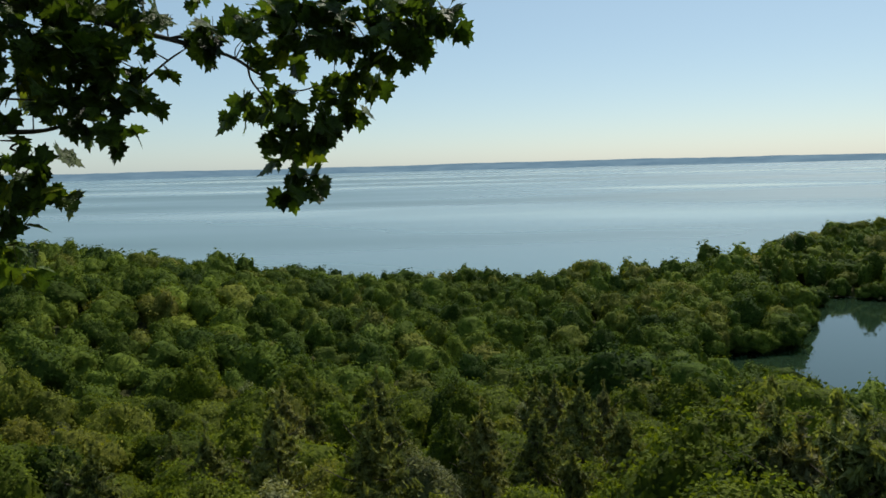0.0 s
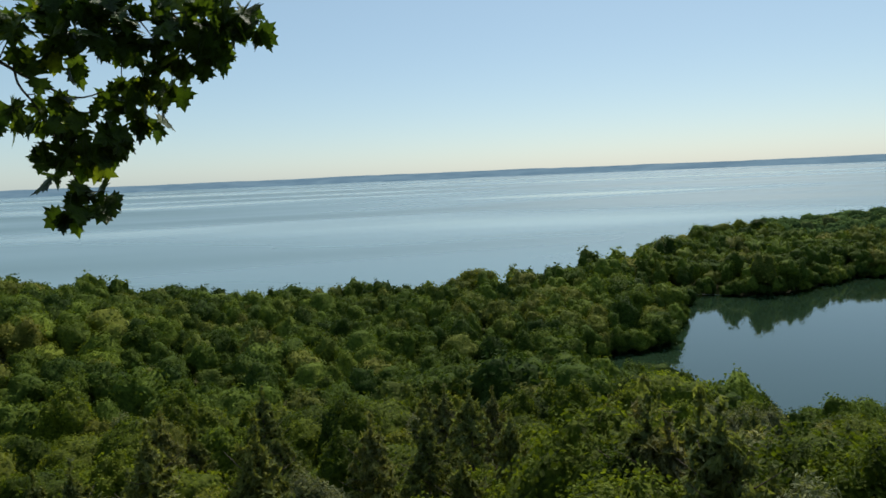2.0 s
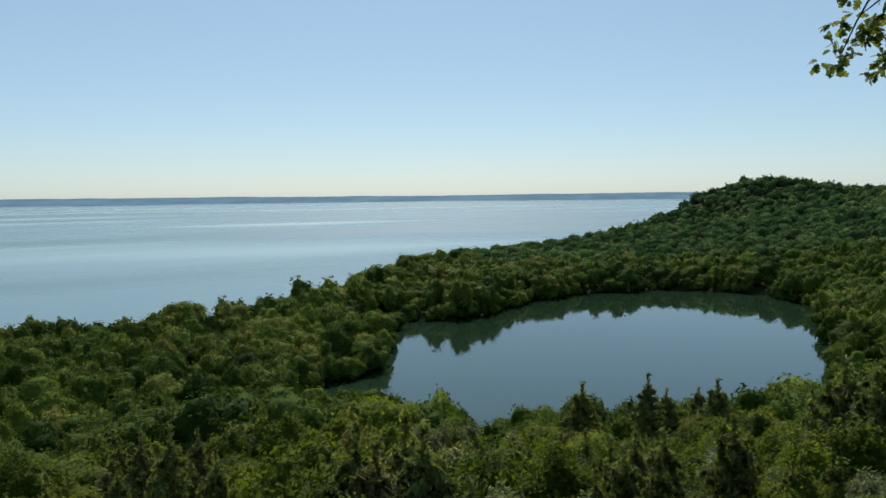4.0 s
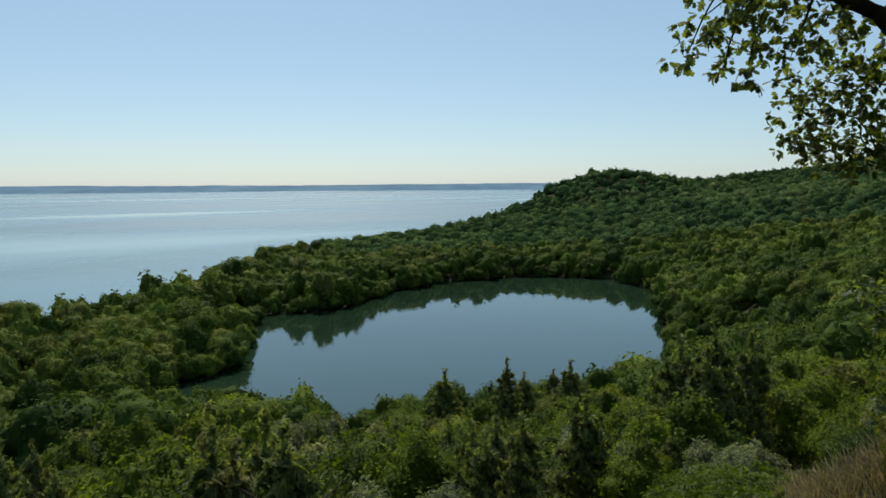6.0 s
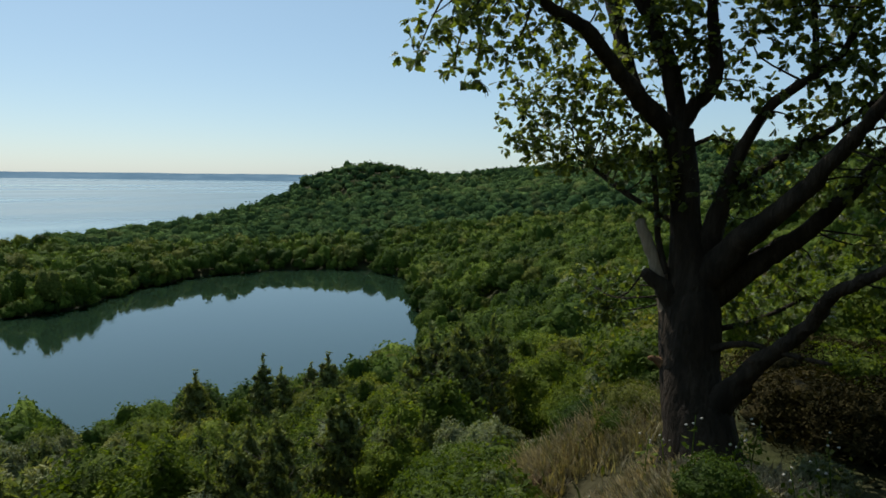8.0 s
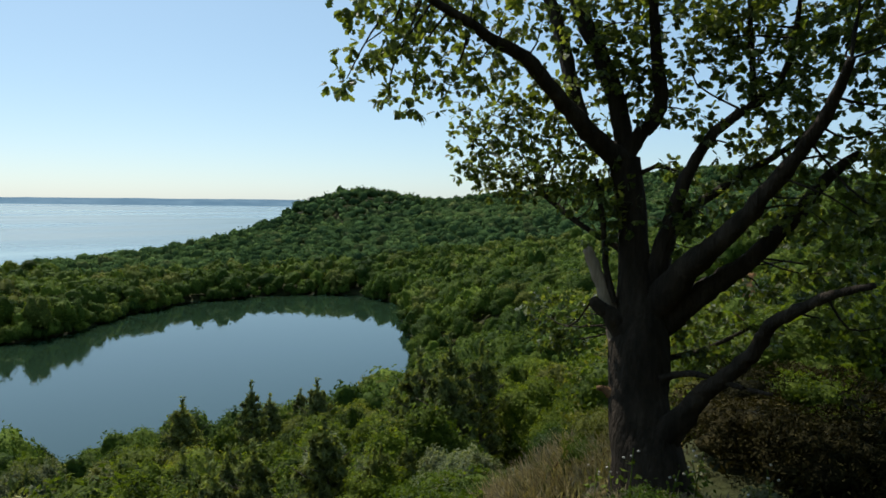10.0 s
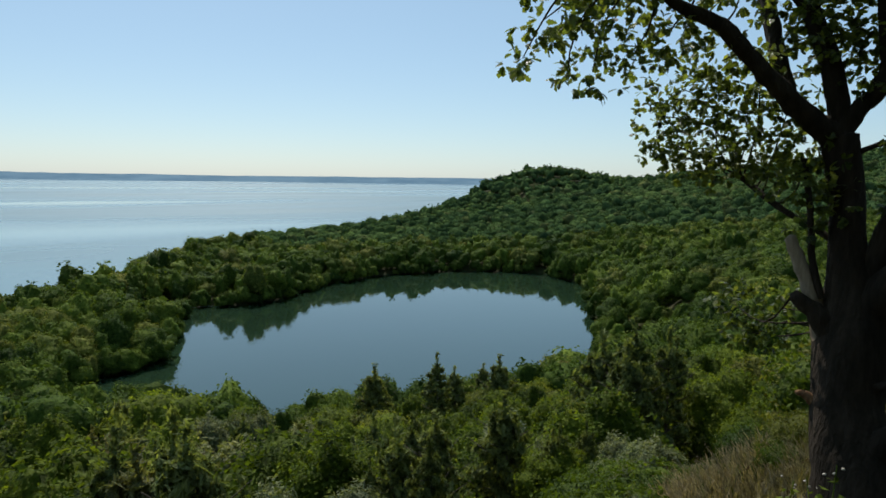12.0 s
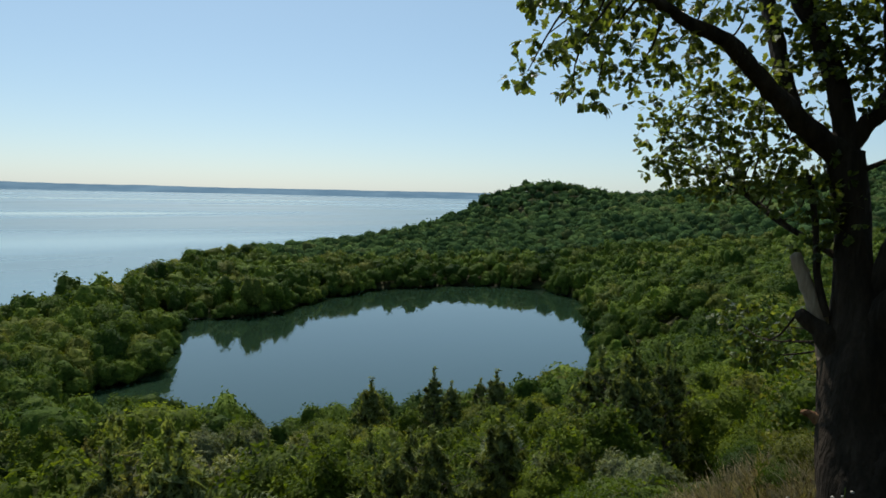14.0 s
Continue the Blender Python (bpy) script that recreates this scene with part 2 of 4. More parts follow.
def ground_height(x, y):
    x, y = np.asarray(x, float), np.asarray(y, float)
    d = np.hypot(x, y)
    q, along, _ = line_distance(x, y, RIDGE)
    z = np.interp(along, range(10), RIDGE_TOP) * np.exp(-np.maximum(q - 1.8, 0) / 38)
    for hx, hy, r, h in HILLS:
        z = z + h * np.exp(-((x - hx) ** 2 + (y - hy) ** 2) / (2 * r * r))
    z = z + 1.5 + rough_ground(x, y) * 0.7 * ease(15, 60, d) + 0.10 * rough_ground(x * 5, y * 5) * (1 - ease(30, 60, d)) * ease(2, 5, d)
    s, l = shores(x, y)
    z = 0.7 + np.maximum(z - 0.7, 0) * ease(-2, 26, s) * ease(-2, 30, l)
    z = np.where(s < 6, z * ease(-6, 6, s) - 4 * (1 - ease(-6, 6, s)), z)
    z = np.where(l < 2.5, z * ease(-3.5, 2.5, l) - 3 * (1 - ease(-3.5, 2.5, l)), z)
    return np.where(d > 1300, -4.0 + 0 * z, z)


def ground_at(x, y):
    return float(ground_height(np.array([x]), np.array([y]))[0])


def mesh_of(name, verts, faces, mats, smooth=False):
    """A mesh from arrays; faces all have the same number of corners."""
    verts, faces = np.asarray(verts, np.float32), np.asarray(faces, np.int32)
    me = bpy.data.meshes.new(name)
    n, k = faces.shape
    me.vertices.add(len(verts))
    me.vertices.foreach_set("co", verts.ravel())
    me.loops.add(n * k)
    me.loops.foreach_set("vertex_index", faces.ravel())
    me.polygons.add(n)
    me.polygons.foreach_set("loop_start", np.arange(0, n * k, k, dtype=np.int32))
    me.polygons.foreach_set("loop_total", np.full(n, k, np.int32))
    me.update(calc_edges=True)
    me.validate()
    if smooth:
        me.polygons.foreach_set("use_smooth", np.ones(n, bool))
    for m in mats:
        me.materials.append(m)
    return me


def polar_sheet(radii, angles):
    r, a = np.meshgrid(radii, angles, indexing="ij")
    x, y = r * np.sin(a), r * np.cos(a)
    nr, na = r.shape
    i, j = np.meshgrid(np.arange(nr - 1), np.arange(na), indexing="ij")
    f = np.stack([i * na + j, (i + 1) * na + j, (i + 1) * na + (j + 1) % na, i * na + (j + 1) % na], -1).reshape(-1, 4)
    return x, y, f[:, ::-1]


def build_ground():
    radii = np.concatenate([[0.02], np.linspace(0.5, 30, 60), np.geomspace(30.8, 1300, 190), [1320, 2500, 4900]])
    angles = np.radians(np.concatenate([np.linspace(-60, 120, 361)[:-1], np.linspace(120, 300, 61)[:-1]]))
    x, y, f = polar_sheet(radii, angles)
    x, y = x - 1.5, y - 1.5
    z = ground_height(x, y)
    me = mesh_of("ground", np.stack([x, y, z], -1).reshape(-1, 3), f, [soil], True)
    tagged(new("ground", me), "grassy wooded hillside falling to the lake", "ground", kind="structure")


def build_water():
    x, y, f = polar_sheet(np.concatenate([[1.0], np.geomspace(40, 4900, 40)]), np.radians(np.linspace(0, 360, 181)[:-1]))
    me = mesh_of("water", np.stack([x, y, 0 * x], -1).reshape(-1, 3), f, [water_sea], True)
    tagged(new("water", me), "wide pale blue reservoir with wind lanes", "water", kind="structure")
    c = LAKE.mean(0)
    out = c + (LAKE - c) * 1.06
    verts = [(*c, 0.06)] + [(px, py, 0.06) for px, py in out]
    faces = [(0, 1 + (i + 1) % len(out), 1 + i) for i in range(len(out))]
    me = mesh_of("lake", verts, np.array(faces)[:, ::-1], [water_lake])
    tagged(new("lake", me), "still dark blue lake mirroring the trees", "lake", kind="structure")


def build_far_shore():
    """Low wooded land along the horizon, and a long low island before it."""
    for name, label, a0, a1, d0, d1, top in (("backdrop", "low wooded shore on the horizon, blue haze put into its colour", -75, 100, 4480, 4850, 42.0),
                                             ("backdrop_island", "long low island off the far shore, haze put into its colour", 4.4, 10.9, 4130, 4200, 10.0)):
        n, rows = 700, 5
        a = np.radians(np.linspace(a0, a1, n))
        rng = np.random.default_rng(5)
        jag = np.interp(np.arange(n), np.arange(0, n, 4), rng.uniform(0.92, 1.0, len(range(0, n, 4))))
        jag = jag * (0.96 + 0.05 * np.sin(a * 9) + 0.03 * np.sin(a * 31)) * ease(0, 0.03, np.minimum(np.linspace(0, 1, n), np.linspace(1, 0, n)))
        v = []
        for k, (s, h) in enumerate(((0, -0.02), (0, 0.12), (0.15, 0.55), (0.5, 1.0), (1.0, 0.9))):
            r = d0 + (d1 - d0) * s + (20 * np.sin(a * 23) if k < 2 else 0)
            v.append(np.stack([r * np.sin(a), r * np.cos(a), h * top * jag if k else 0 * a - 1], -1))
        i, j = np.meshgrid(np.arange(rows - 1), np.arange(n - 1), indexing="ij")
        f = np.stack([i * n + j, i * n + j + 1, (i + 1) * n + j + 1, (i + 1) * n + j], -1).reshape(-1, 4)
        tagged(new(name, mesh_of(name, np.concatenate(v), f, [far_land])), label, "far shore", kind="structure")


build_ground()
build_water()
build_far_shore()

# ---------------------------------------------------------------- trees: leaf clumps on lobed crowns
ICO_T = (1 + 5 ** 0.5) / 2


def ico(level):
    v = [Vector(p).normalized() for p in ((-1, ICO_T, 0), (1, ICO_T, 0), (-1, -ICO_T, 0), (1, -ICO_T, 0), (0, -1, ICO_T), (0, 1, ICO_T),
                                          (0, -1, -ICO_T), (0, 1, -ICO_T), (ICO_T, 0, -1), (ICO_T, 0, 1), (-ICO_T, 0, -1), (-ICO_T, 0, 1))]
    f = [(0, 11, 5), (0, 5, 1), (0, 1, 7), (0, 7, 10), (0, 10, 11), (1, 5, 9), (5, 11, 4), (11, 10, 2), (10, 7, 6), (7, 1, 8),
         (3, 9, 4), (3, 4, 2), (3, 2, 6), (3, 6, 8), (3, 8, 9), (4, 9, 5), (2, 4, 11), (6, 2, 10), (8, 6, 7), (9, 8, 1)]
    for _ in range(level):
        mid, g = {}, []

        def half(a, b):
            key = (min(a, b), max(a, b))
            if key not in mid:
                mid[key] = len(v)
                v.append(((v[a] + v[b]) / 2).normalized())
            return mid[key]
        for a, b, c in f:
            ab, bc, ca = half(a, b), half(b, c), half(c, a)
            g += [(a, ab, ca), (b, bc, ab), (c, ca, bc), (ab, bc, ca)]
        f = g
    return np.array([tuple(p) for p in v]), np.array(f)


ICO1, ICO2, ICO3 = ico(1), ico(2), ico(3)


def sprays(rng, centres, outward, size, droop=0.0, narrow=0.6):
    """One folded leaf spray (two triangles) at each centre, facing roughly outward."""
    n = len(centres)
    nrm = outward + rng.normal(0, 0.45, (n, 3))
    nrm /= np.linalg.norm(nrm, axis=1)[:, None]
    t = np.cross(nrm, rng.normal(0, 1, (n, 3)))
    t[:, 2] -= droop
    t -= nrm * (t * nrm).sum(1)[:, None]
    t /= np.linalg.norm(t, axis=1)[:, None]
    b = np.cross(nrm, t)
    s = size * rng.uniform(0.6, 1.3, (n, 1))
    w = s * narrow * rng.uniform(0.7, 1.2, (n, 1))
    lift = nrm * s * rng.uniform(-0.25, 0.35, (n, 1))
    v = np.stack([centres - t * s, centres + b * w + lift, centres + t * s, centres - b * w + lift * 0.6], 1).reshape(-1, 3)
    k = np.arange(n)[:, None] * 4
    return v, np.concatenate([k + np.array([0, 1, 2]), k + np.array([0, 2, 3])], 0)


def crown(seed, radius, low, high, clumps, leaves, size, core=ICO2, narrow=0.6, peaked=0.0, fill=0.93, ragged=0.1, jag=0.05, twigs=5, loose=0.0):
    """A billowing crown between two heights: rounded clumps, smaller ones on them, and leaf sprays over all."""
    rng = np.random.default_rng(seed)
    k = np.arange(clumps) + 0.5
    uz = 1 - 1.55 * k / clumps + rng.normal(0, 0.10, clumps)
    ua = k * 2.39996 + rng.normal(0, 0.35, clumps)
    u = np.stack([np.cos(ua) * np.sqrt(np.clip(1 - uz * uz, 0.02, 1)), np.sin(ua) * np.sqrt(np.clip(1 - uz * uz, 0.02, 1)), np.clip(uz, -0.8, 1)], -1)
    mid = u * rng.uniform(0.50, 0.74 + loose, (clumps, 1))
    rad = rng.uniform(0.26, 0.40, clumps)
    half = np.array([radius, radius, (high - low) / 2])

    def exits(d, c, r):
        b = d @ c.T
        q = b * b - ((c * c).sum(1) - r * r)
        return np.where((q > 0) & (b > 0), b + np.sqrt(np.maximum(q, 0)), 0)

    big = lambda d: np.maximum(exits(d, mid, rad).max(1), 0.56)
    d2 = rng.normal(0, 1, (clumps * twigs, 3))
    d2[:, 2] += 0.35
    d2 /= np.linalg.norm(d2, axis=1)[:, None]
    small = d2 * (big(d2) * rng.uniform(0.86, 0.99, len(d2)))[:, None]
    small_r = rng.uniform(0.09, 0.17, len(d2))

    def place(d, k):
        e = exits(d, small, small_r)
        r = np.maximum(big(d), e.max(1))
        near = np.where(e.max(1) > big(d) - 1e-6, e.argmax(1), np.linalg.norm(d[:, None] * r[:, None, None] - small[None], axis=2).argmin(1))
        out = d * r[:, None] - small[near]
        slim = 1 - peaked * np.clip(d[:, 2] + 0.2, 0, 1) * 0.5
        p = d * half * (r * k)[:, None]
        p[:, :2] *= slim[:, None]
        p[:, 2] += (low + high) / 2
        return p, out
    cv, _ = place(core[0], fill * rng.uniform(1 - jag, 1 + jag, len(core[0])))
    cf = core[1][core[0][core[1]][:, :, 2].max(1) > -0.62]
    d = rng.normal(0, 1, (leaves, 3))
    d[:, 2] += 0.45
    d /= np.linalg.norm(d, axis=1)[:, None]
    pos, out = place(d, np.clip(0.97 + rng.normal(0, ragged, leaves) * rng.uniform(0, 1, leaves), 0.78, 1.06))
    face = d * 0.5 + out / np.maximum(np.linalg.norm(out, axis=1), 1e-3)[:, None] * 0.9 + np.array([0, 0, 0.3])
    v, f = sprays(rng, pos, face / np.linalg.norm(face, axis=1)[:, None], size, 0.3, narrow)
    v, f = np.concatenate([cv, v]), np.concatenate([cf, f + len(cv)])
    v[:, 2] = np.maximum(v[:, 2], 0.02 * high)
    return v, f


def tube(path, radii, sides=7, cap=True):
    """A tapering limb through points: quads and caps as triangles."""
    path = [Vector(p) for p in path]
    v, f = [], []
    ref = Vector((0.31, 0.95, 0.05))
    for i, p in enumerate(path):
        t = (path[min(i + 1, len(path) - 1)] - path[max(i - 1, 0)]).normalized()
        s = t.cross(ref if abs(t.dot(ref)) < 0.95 else Vector((1, 0, 0))).normalized()
        b = t.cross(s)
        for k in range(sides):
            a = 2 * math.pi * k / sides
            v.append(p + (s * math.cos(a) + b * math.sin(a)) * radii[i])
        if i:
            for k in range(sides):
                a0, a1 = (i - 1) * sides + k, (i - 1) * sides + (k + 1) % sides
                f += [(a0, a1, a1 + sides), (a0, a1 + sides, a0 + sides)]
    if cap:
        n = len(v)
        v.append(path[-1] + (path[-1] - path[-2]).normalized() * radii[-1] * 0.4)
        f += [(n - sides + k, n - sides + (k + 1) % sides, n) for k in range(sides)]
    return np.array([tuple(p) for p in v]), np.array(f)


def joined(pieces):
    vs, fs, n = [], [], 0
    for v, f in pieces:
        vs.append(v)
        fs.append(f + n)
        n += len(v)
    return np.concatenate(vs), np.concatenate(fs)


def trunk_with_limbs(seed, height, radius, limbs, reach, start=0.35):
    rng = np.random.default_rng(seed)
    bend = rng.uniform(-0.3, 0.3, 2)
    spine = [(bend[0] * math.sin(h * 2), bend[1] * math.sin(h * 2.5), h * height - (0.5 if h == 0 else 0)) for h in (0, 0.25, 0.5, 0.75, 1.0)]
    out = [tube(spine, [radius * 1.25, radius, radius * 0.8, radius * 0.5, radius * 0.15])]
    for i in range(limbs):
        h = start + (0.9 - start) * (i + 0.5) / limbs
        a = i * 2.4 + rng.uniform(-0.4, 0.4)
        b = np.array([np.interp(h, (0, 0.25, 0.5, 0.75, 1), [s[k] for s in spine]) for k in range(3)])
        l = reach * rng.uniform(0.6, 1.0) * (1.1 - 0.6 * h)
        e = b + np.array([math.cos(a) * l, math.sin(a) * l, l * rng.uniform(0.25, 0.7)])
        m = (b + e) / 2 + np.array([0, 0, -0.08 * l])
        out.append(tube([b, m, e], [radius * 0.35, radius * 0.22, radius * 0.06], 5))
    return joined(out)


def pine_crown(seed, height, reach, tufts, low=0.25):
    """Whorls of upturned branch ends, each set with needle tufts."""
    rng = np.random.default_rng(seed)
    pos, out = [], []
    grown = rng.uniform(0.25, 1.0, (13, 5)) ** 0.8
    lift = rng.uniform(0.12, 0.45, (13, 5))
    while len(pos) < tufts:
        k, b = int(12 * rng.uniform(0, 1) ** 0.85), int(rng.integers(0, 5))
        whorl = low + (1 - low) * k / 12
        a = b * 1.2566 + k * 2.1 + rng.normal(0, 0.09)
        l = reach * (1.0 - whorl) ** 0.62 * grown[k, b] * rng.uniform(0.05, 1.0) ** 0.6 + 0.03
        p = np.array([math.cos(a) * l, math.sin(a) * l, whorl * height + lift[k, b] * l + rng.normal(0, 0.09)])
        pos.append(p)
        out.append((math.cos(a) * 0.9, math.sin(a) * 0.9, 0.7))
    for k in range(40):
        pos.append(np.array([rng.normal(0, 0.05), rng.normal(0, 0.05), height * rng.uniform(0.9, 1.12)]))
        out.append((rng.normal(), rng.normal(), 0.2))
    pos = np.array(pos)
    v, f = sprays(rng, pos, np.array(out), 0.28, -1.3, 0.30)
    w, g = sprays(rng, pos + rng.normal(0, 0.07, pos.shape), rng.normal(0, 1, pos.shape), 0.26, -1.5, 0.22)
    return joined([(v, f), (w, g)])


def tree(name, label, category, wood, leaves_mesh, bark, leaf, group):
    """A tree as a thing: its trunk with limbs, and its crown."""
    root = tagged(new(name), label, category, group)
    if wood is not None:
        new("trunk", mesh_of("trunk", *wood, [bark], True)).parent = root
    new("crown", mesh_of("crown", *leaves_mesh, [leaf])).parent = root
    return root


# near kinds, built once each and copied
NEAR = {
    "broad": [tree("broadleaf_tree", "dense mid-green broadleaf tree on the slope", "tree", trunk_with_limbs(s, h * 0.75, 0.16, 9, r * 0.9, 0.2),
                   crown(s, r * 1.3, h * 0.10, h, 26, 1700, 0.15, ICO3, peaked=pk), bark_tree, leaf_broad, "broadleaf trees on the slope")
              for s, h, r, pk in ((1, 7.5, 2.7, 0.1), (2, 8.5, 2.5, 0.3), (3, 6.5, 2.9, 0.0), (4, 9.5, 2.4, 0.5))],
    "close": [tree("broadleaf_tree", "leafy green broadleaf tree close below the brow", "tree", trunk_with_limbs(s, h * 0.75, 0.14, 9, r * 0.9, 0.2),
                   crown(s, r * 1.22, h * 0.06, h, 30, 4200, 0.105, ICO3, peaked=pk, fill=0.9, loose=0.1), bark_tree, leaf_broad, "broadleaf trees on the slope")
              for s, h, r, pk in ((5, 7.0, 2.7, 0.4), (6, 6.0, 2.6, 0.2), (7, 7.5, 2.4, 0.7))],
    "pine": [tree("pine_tree", "grey-green young pine with upturned branch ends", "tree", trunk_with_limbs(20 + s, h * 0.97, 0.11, 22, r * 1.0, 0.18),
                  pine_crown(s, h, r * 1.1, 1900), bark_tree, leaf_pine, "pines on the slope") for s, h, r in ((1, 9.0, 3.3), (2, 7.5, 3.0), (3, 10.0, 3.2))],
    "willow": [tree("silvery_tree", "pale silvery-green feathery tree on the slope", "tree", trunk_with_limbs(40 + s, h * 0.8, 0.12, 10, r * 0.9, 0.2),
                    crown(50 + s, r, h * 0.12, h, 26, 2600, 0.17, ICO3, narrow=0.26, peaked=0.5, fill=0.86, ragged=0.13, loose=0.1), bark_tree, leaf_willow, "silvery trees on the slope") for s, h, r in ((1, 7.5, 2.2), (2, 6.5, 2.4))],
    "brush": [tree("brush", "dull brown-green brushwood, the oak's shade darkened into its colour", "shrub", trunk_with_limbs(80 + s, 1.0, 0.03, 9, 0.9, 0.1),
                   crown(85 + s, 1.1, 0.03, h, 16, 3000, 0.05, ICO2, narrow=0.3, fill=0.6, ragged=0.35, loose=0.2), bark_tree, leaf_brush_shade, "brushwood under the oak") for s, h in ((1, 1.2), (2, 0.9))],
    "weed": [tree("weed", "grey-green leafy weed with pale tips in dry grass", "weed", trunk_with_limbs(95 + s, 0.3, 0.006, 6, 0.16, 0.1),
                  crown(97 + s, r, 0.01, h, 12, 420, 0.020, ICO1, narrow=0.5, fill=0.7, ragged=0.3), bark_tree, leaf_willow, "weeds in the dry grass") for s, h, r in ((1, 0.42, 0.17), (2, 0.30, 0.22))],
    "shrub": [tree("shrub", "bright green leafy shrub on the grassy slope", "shrub", trunk_with_limbs(60 + s, 1.4, 0.04, 7, 0.8, 0.1),
                   crown(70 + s, 1.3, 0.05, h, 24, 2400, 0.055, ICO2, fill=0.84, ragged=0.14, loose=0.12), bark_tree, leaf_shrub, "shrubs on the slope") for s, h in ((1, 2.0), (2, 1.6))],
}
FIRST_USE = {}


def plant(kind, variant, x, y, scale, turn, dz=0.0):
    """Puts a tree of that kind on the ground; the first of each is the built one itself."""
    ob = NEAR[kind][variant % len(NEAR[kind])]
    m = Matrix.Translation((x, y, ground_at(x, y) - 0.12 + dz)) @ Matrix.Rotation(turn, 4, "Z") @ Matrix.Diagonal((scale, scale, scale, 1))
    if ob.name not in FIRST_USE:
        FIRST_USE[ob.name] = True
        ob.matrix_basis = m
        return ob
    c = copy_thing(ob, Matrix.Identity(4))
    c.matrix_basis = m
    return c


def bearing(x, y):
    return math.degrees(math.atan2(x, y))


def jittered(rng, x0, x1, y0, y1, step):
    nx, ny = int((x1 - x0) / step), int((y1 - y0) / step)
    i, j = np.meshgrid(np.arange(nx), np.arange(ny), indexing="ij")
    x = x0 + (i + (j % 2) * 0.5 + rng.uniform(-0.46, 0.46, i.shape)) * step
    y = y0 + (j + rng.uniform(-0.46, 0.46, i.shape)) * step
    return x.ravel(), y.ravel()


HEIGHTS = {"broad": (7.5, 8.5, 6.5, 9.5), "close": (7.0, 6.0, 7.5), "pine": (9.0, 7.5, 10.0), "willow": (7.5, 6.5), "shrub": (2.0, 1.6)}
# trees that stand out: kind, variant, place and the height of their tops
MARKED = [("pine", 2, 40.4, 19.1, 30.6), ("pine", 0, 43.0, 18.0, 29.8), ("pine", 1, 41.0, 21.5, 29.2), ("pine", 1, 38.6, 18.6, 29.6),
          ("pine", 0, 44.5, 21.0, 28.4), ("pine", 1, 56.2, 58.7, 16.7), ("pine", 1, 62.5, 52.0, 17.3), ("pine", 1, 68.0, 52.0, 16.7),
          ("willow", 0, 39.0, 57.7, 17.9), ("willow", 1, 44.5, 56.5, 15.6), ("broad", 2, 3.7, 68.5, 18.4), ("pine", 0, 34.9, 25.9, 24.2),
          ("close", 2, 32.0, 17.4, 29.3), ("willow", 0, 36.8, 56.0, 18.4), ("willow", 1, 34.0, 57.5, 18.6), ("broad", 2, 42.3, 200.0, 12.7),
          ("broad", 0, 111.4, 238.0, 10.4), ("broad", 2, 109.5, 220.8, 10.4),
          ("broad", 2, 132.0, 248.0, 12.8), ("broad", 0, 151.1, 270.1, 12.8), ("broad", 2, 175.6, 292.8, 12.8), ("broad", 0, 191.6, 304.2, 12.8),
          ("broad", 2, 200.3, 303.8, 12.8), ("broad", 0, 191.6, 278.9, 12.8),
          ("pine", 1, 49.2, 51.4, 19.9), ("pine", 2, 53.8, 47.0, 21.0), ("pine", 1, 57.7, 42.0, 21.1), ("broad", 2, 36.0, 71.0, 17.9),
          ("broad", 0, 33.0, 73.0, 16.8), ("close", 1, 52.0, 25.0, 26.0), ("close", 0, 46.0, 27.5, 24.5)]


def tops(az):
    """How fast the line of the near treetops falls away from the brow, by bearing."""
    return np.interp(az, [15.9, 18.0, 19.4, 21.2, 22.4, 23.3, 24.7, 26.3, 28.4, 30.5, 32.6, 35.0, 37.1, 38.9, 45.0, 47.8, 52.0, 54.4, 57.6, 59.4],
                     [0.263, 0.281, 0.276, 0.276, 0.312, 0.295, 0.283, 0.273, 0.286, 0.299, 0.302, 0.326, 0.318, 0.304, 0.301, 0.296, 0.281, 0.273, 0.254, 0.247])


def plant_slope():
    """The trees between the viewpoint and the near side of the lake, one by one."""
    rng = np.random.default_rng(11)
    for kind, variant, px, py, top in MARKED:
        h = HEIGHTS[kind][variant]
        plant(kind, variant, px, py, (top - ground_at(px, py) + 0.12) / (h if kind == "pine" else 1.08 * h), rng.uniform(0, 6.28))
    x, y = jittered(rng, -60, 105, 8, 100, 4.3)
    s, l = shores(x, y)
    d, az = np.hypot(x, y), np.degrees(np.arctan2(x, y))
    keep = (l > 2.0) & (d > 26 + 6 * rng.uniform(0, 1, len(x))) & (d < 88) & (az > -36) & (az < 78)
    keep &= ~((az > 58) & (d < 40))
    for _, _, px, py, _ in MARKED:
        keep &= np.hypot(x - px, y - py) > 2.6
    spots = sorted(zip(d[keep], x[keep], y[keep]))[:285]
    for dist, px, py in spots:
        a = bearing(px, py)
        u = rng.uniform()
        p_pine = 0.45 if (dist < 60 and a < 16) else (0.12 if dist < 66 and a > 30 else 0.08)
        kind = "pine" if u < p_pine else ("willow" if u < p_pine + 0.09 else "broad")
        if kind == "broad" and dist < 50:
            kind = "close"
        variant = int(rng.integers(0, 12)) % len(HEIGHTS[kind])
        sc = rng.uniform(0.72, 1.15)
        room = 40.0 - dist * (tops(a) if 15 < a < 64 else 0.205) - ground_at(px, py)
        sc = min(sc, max(0.3, room / HEIGHTS[kind][variant] * rng.uniform(0.76, 0.94)))
        plant(kind, variant, px, py, sc, rng.uniform(0, 6.28))
    return spots[-1][0]


SLOPE_END = plant_slope()


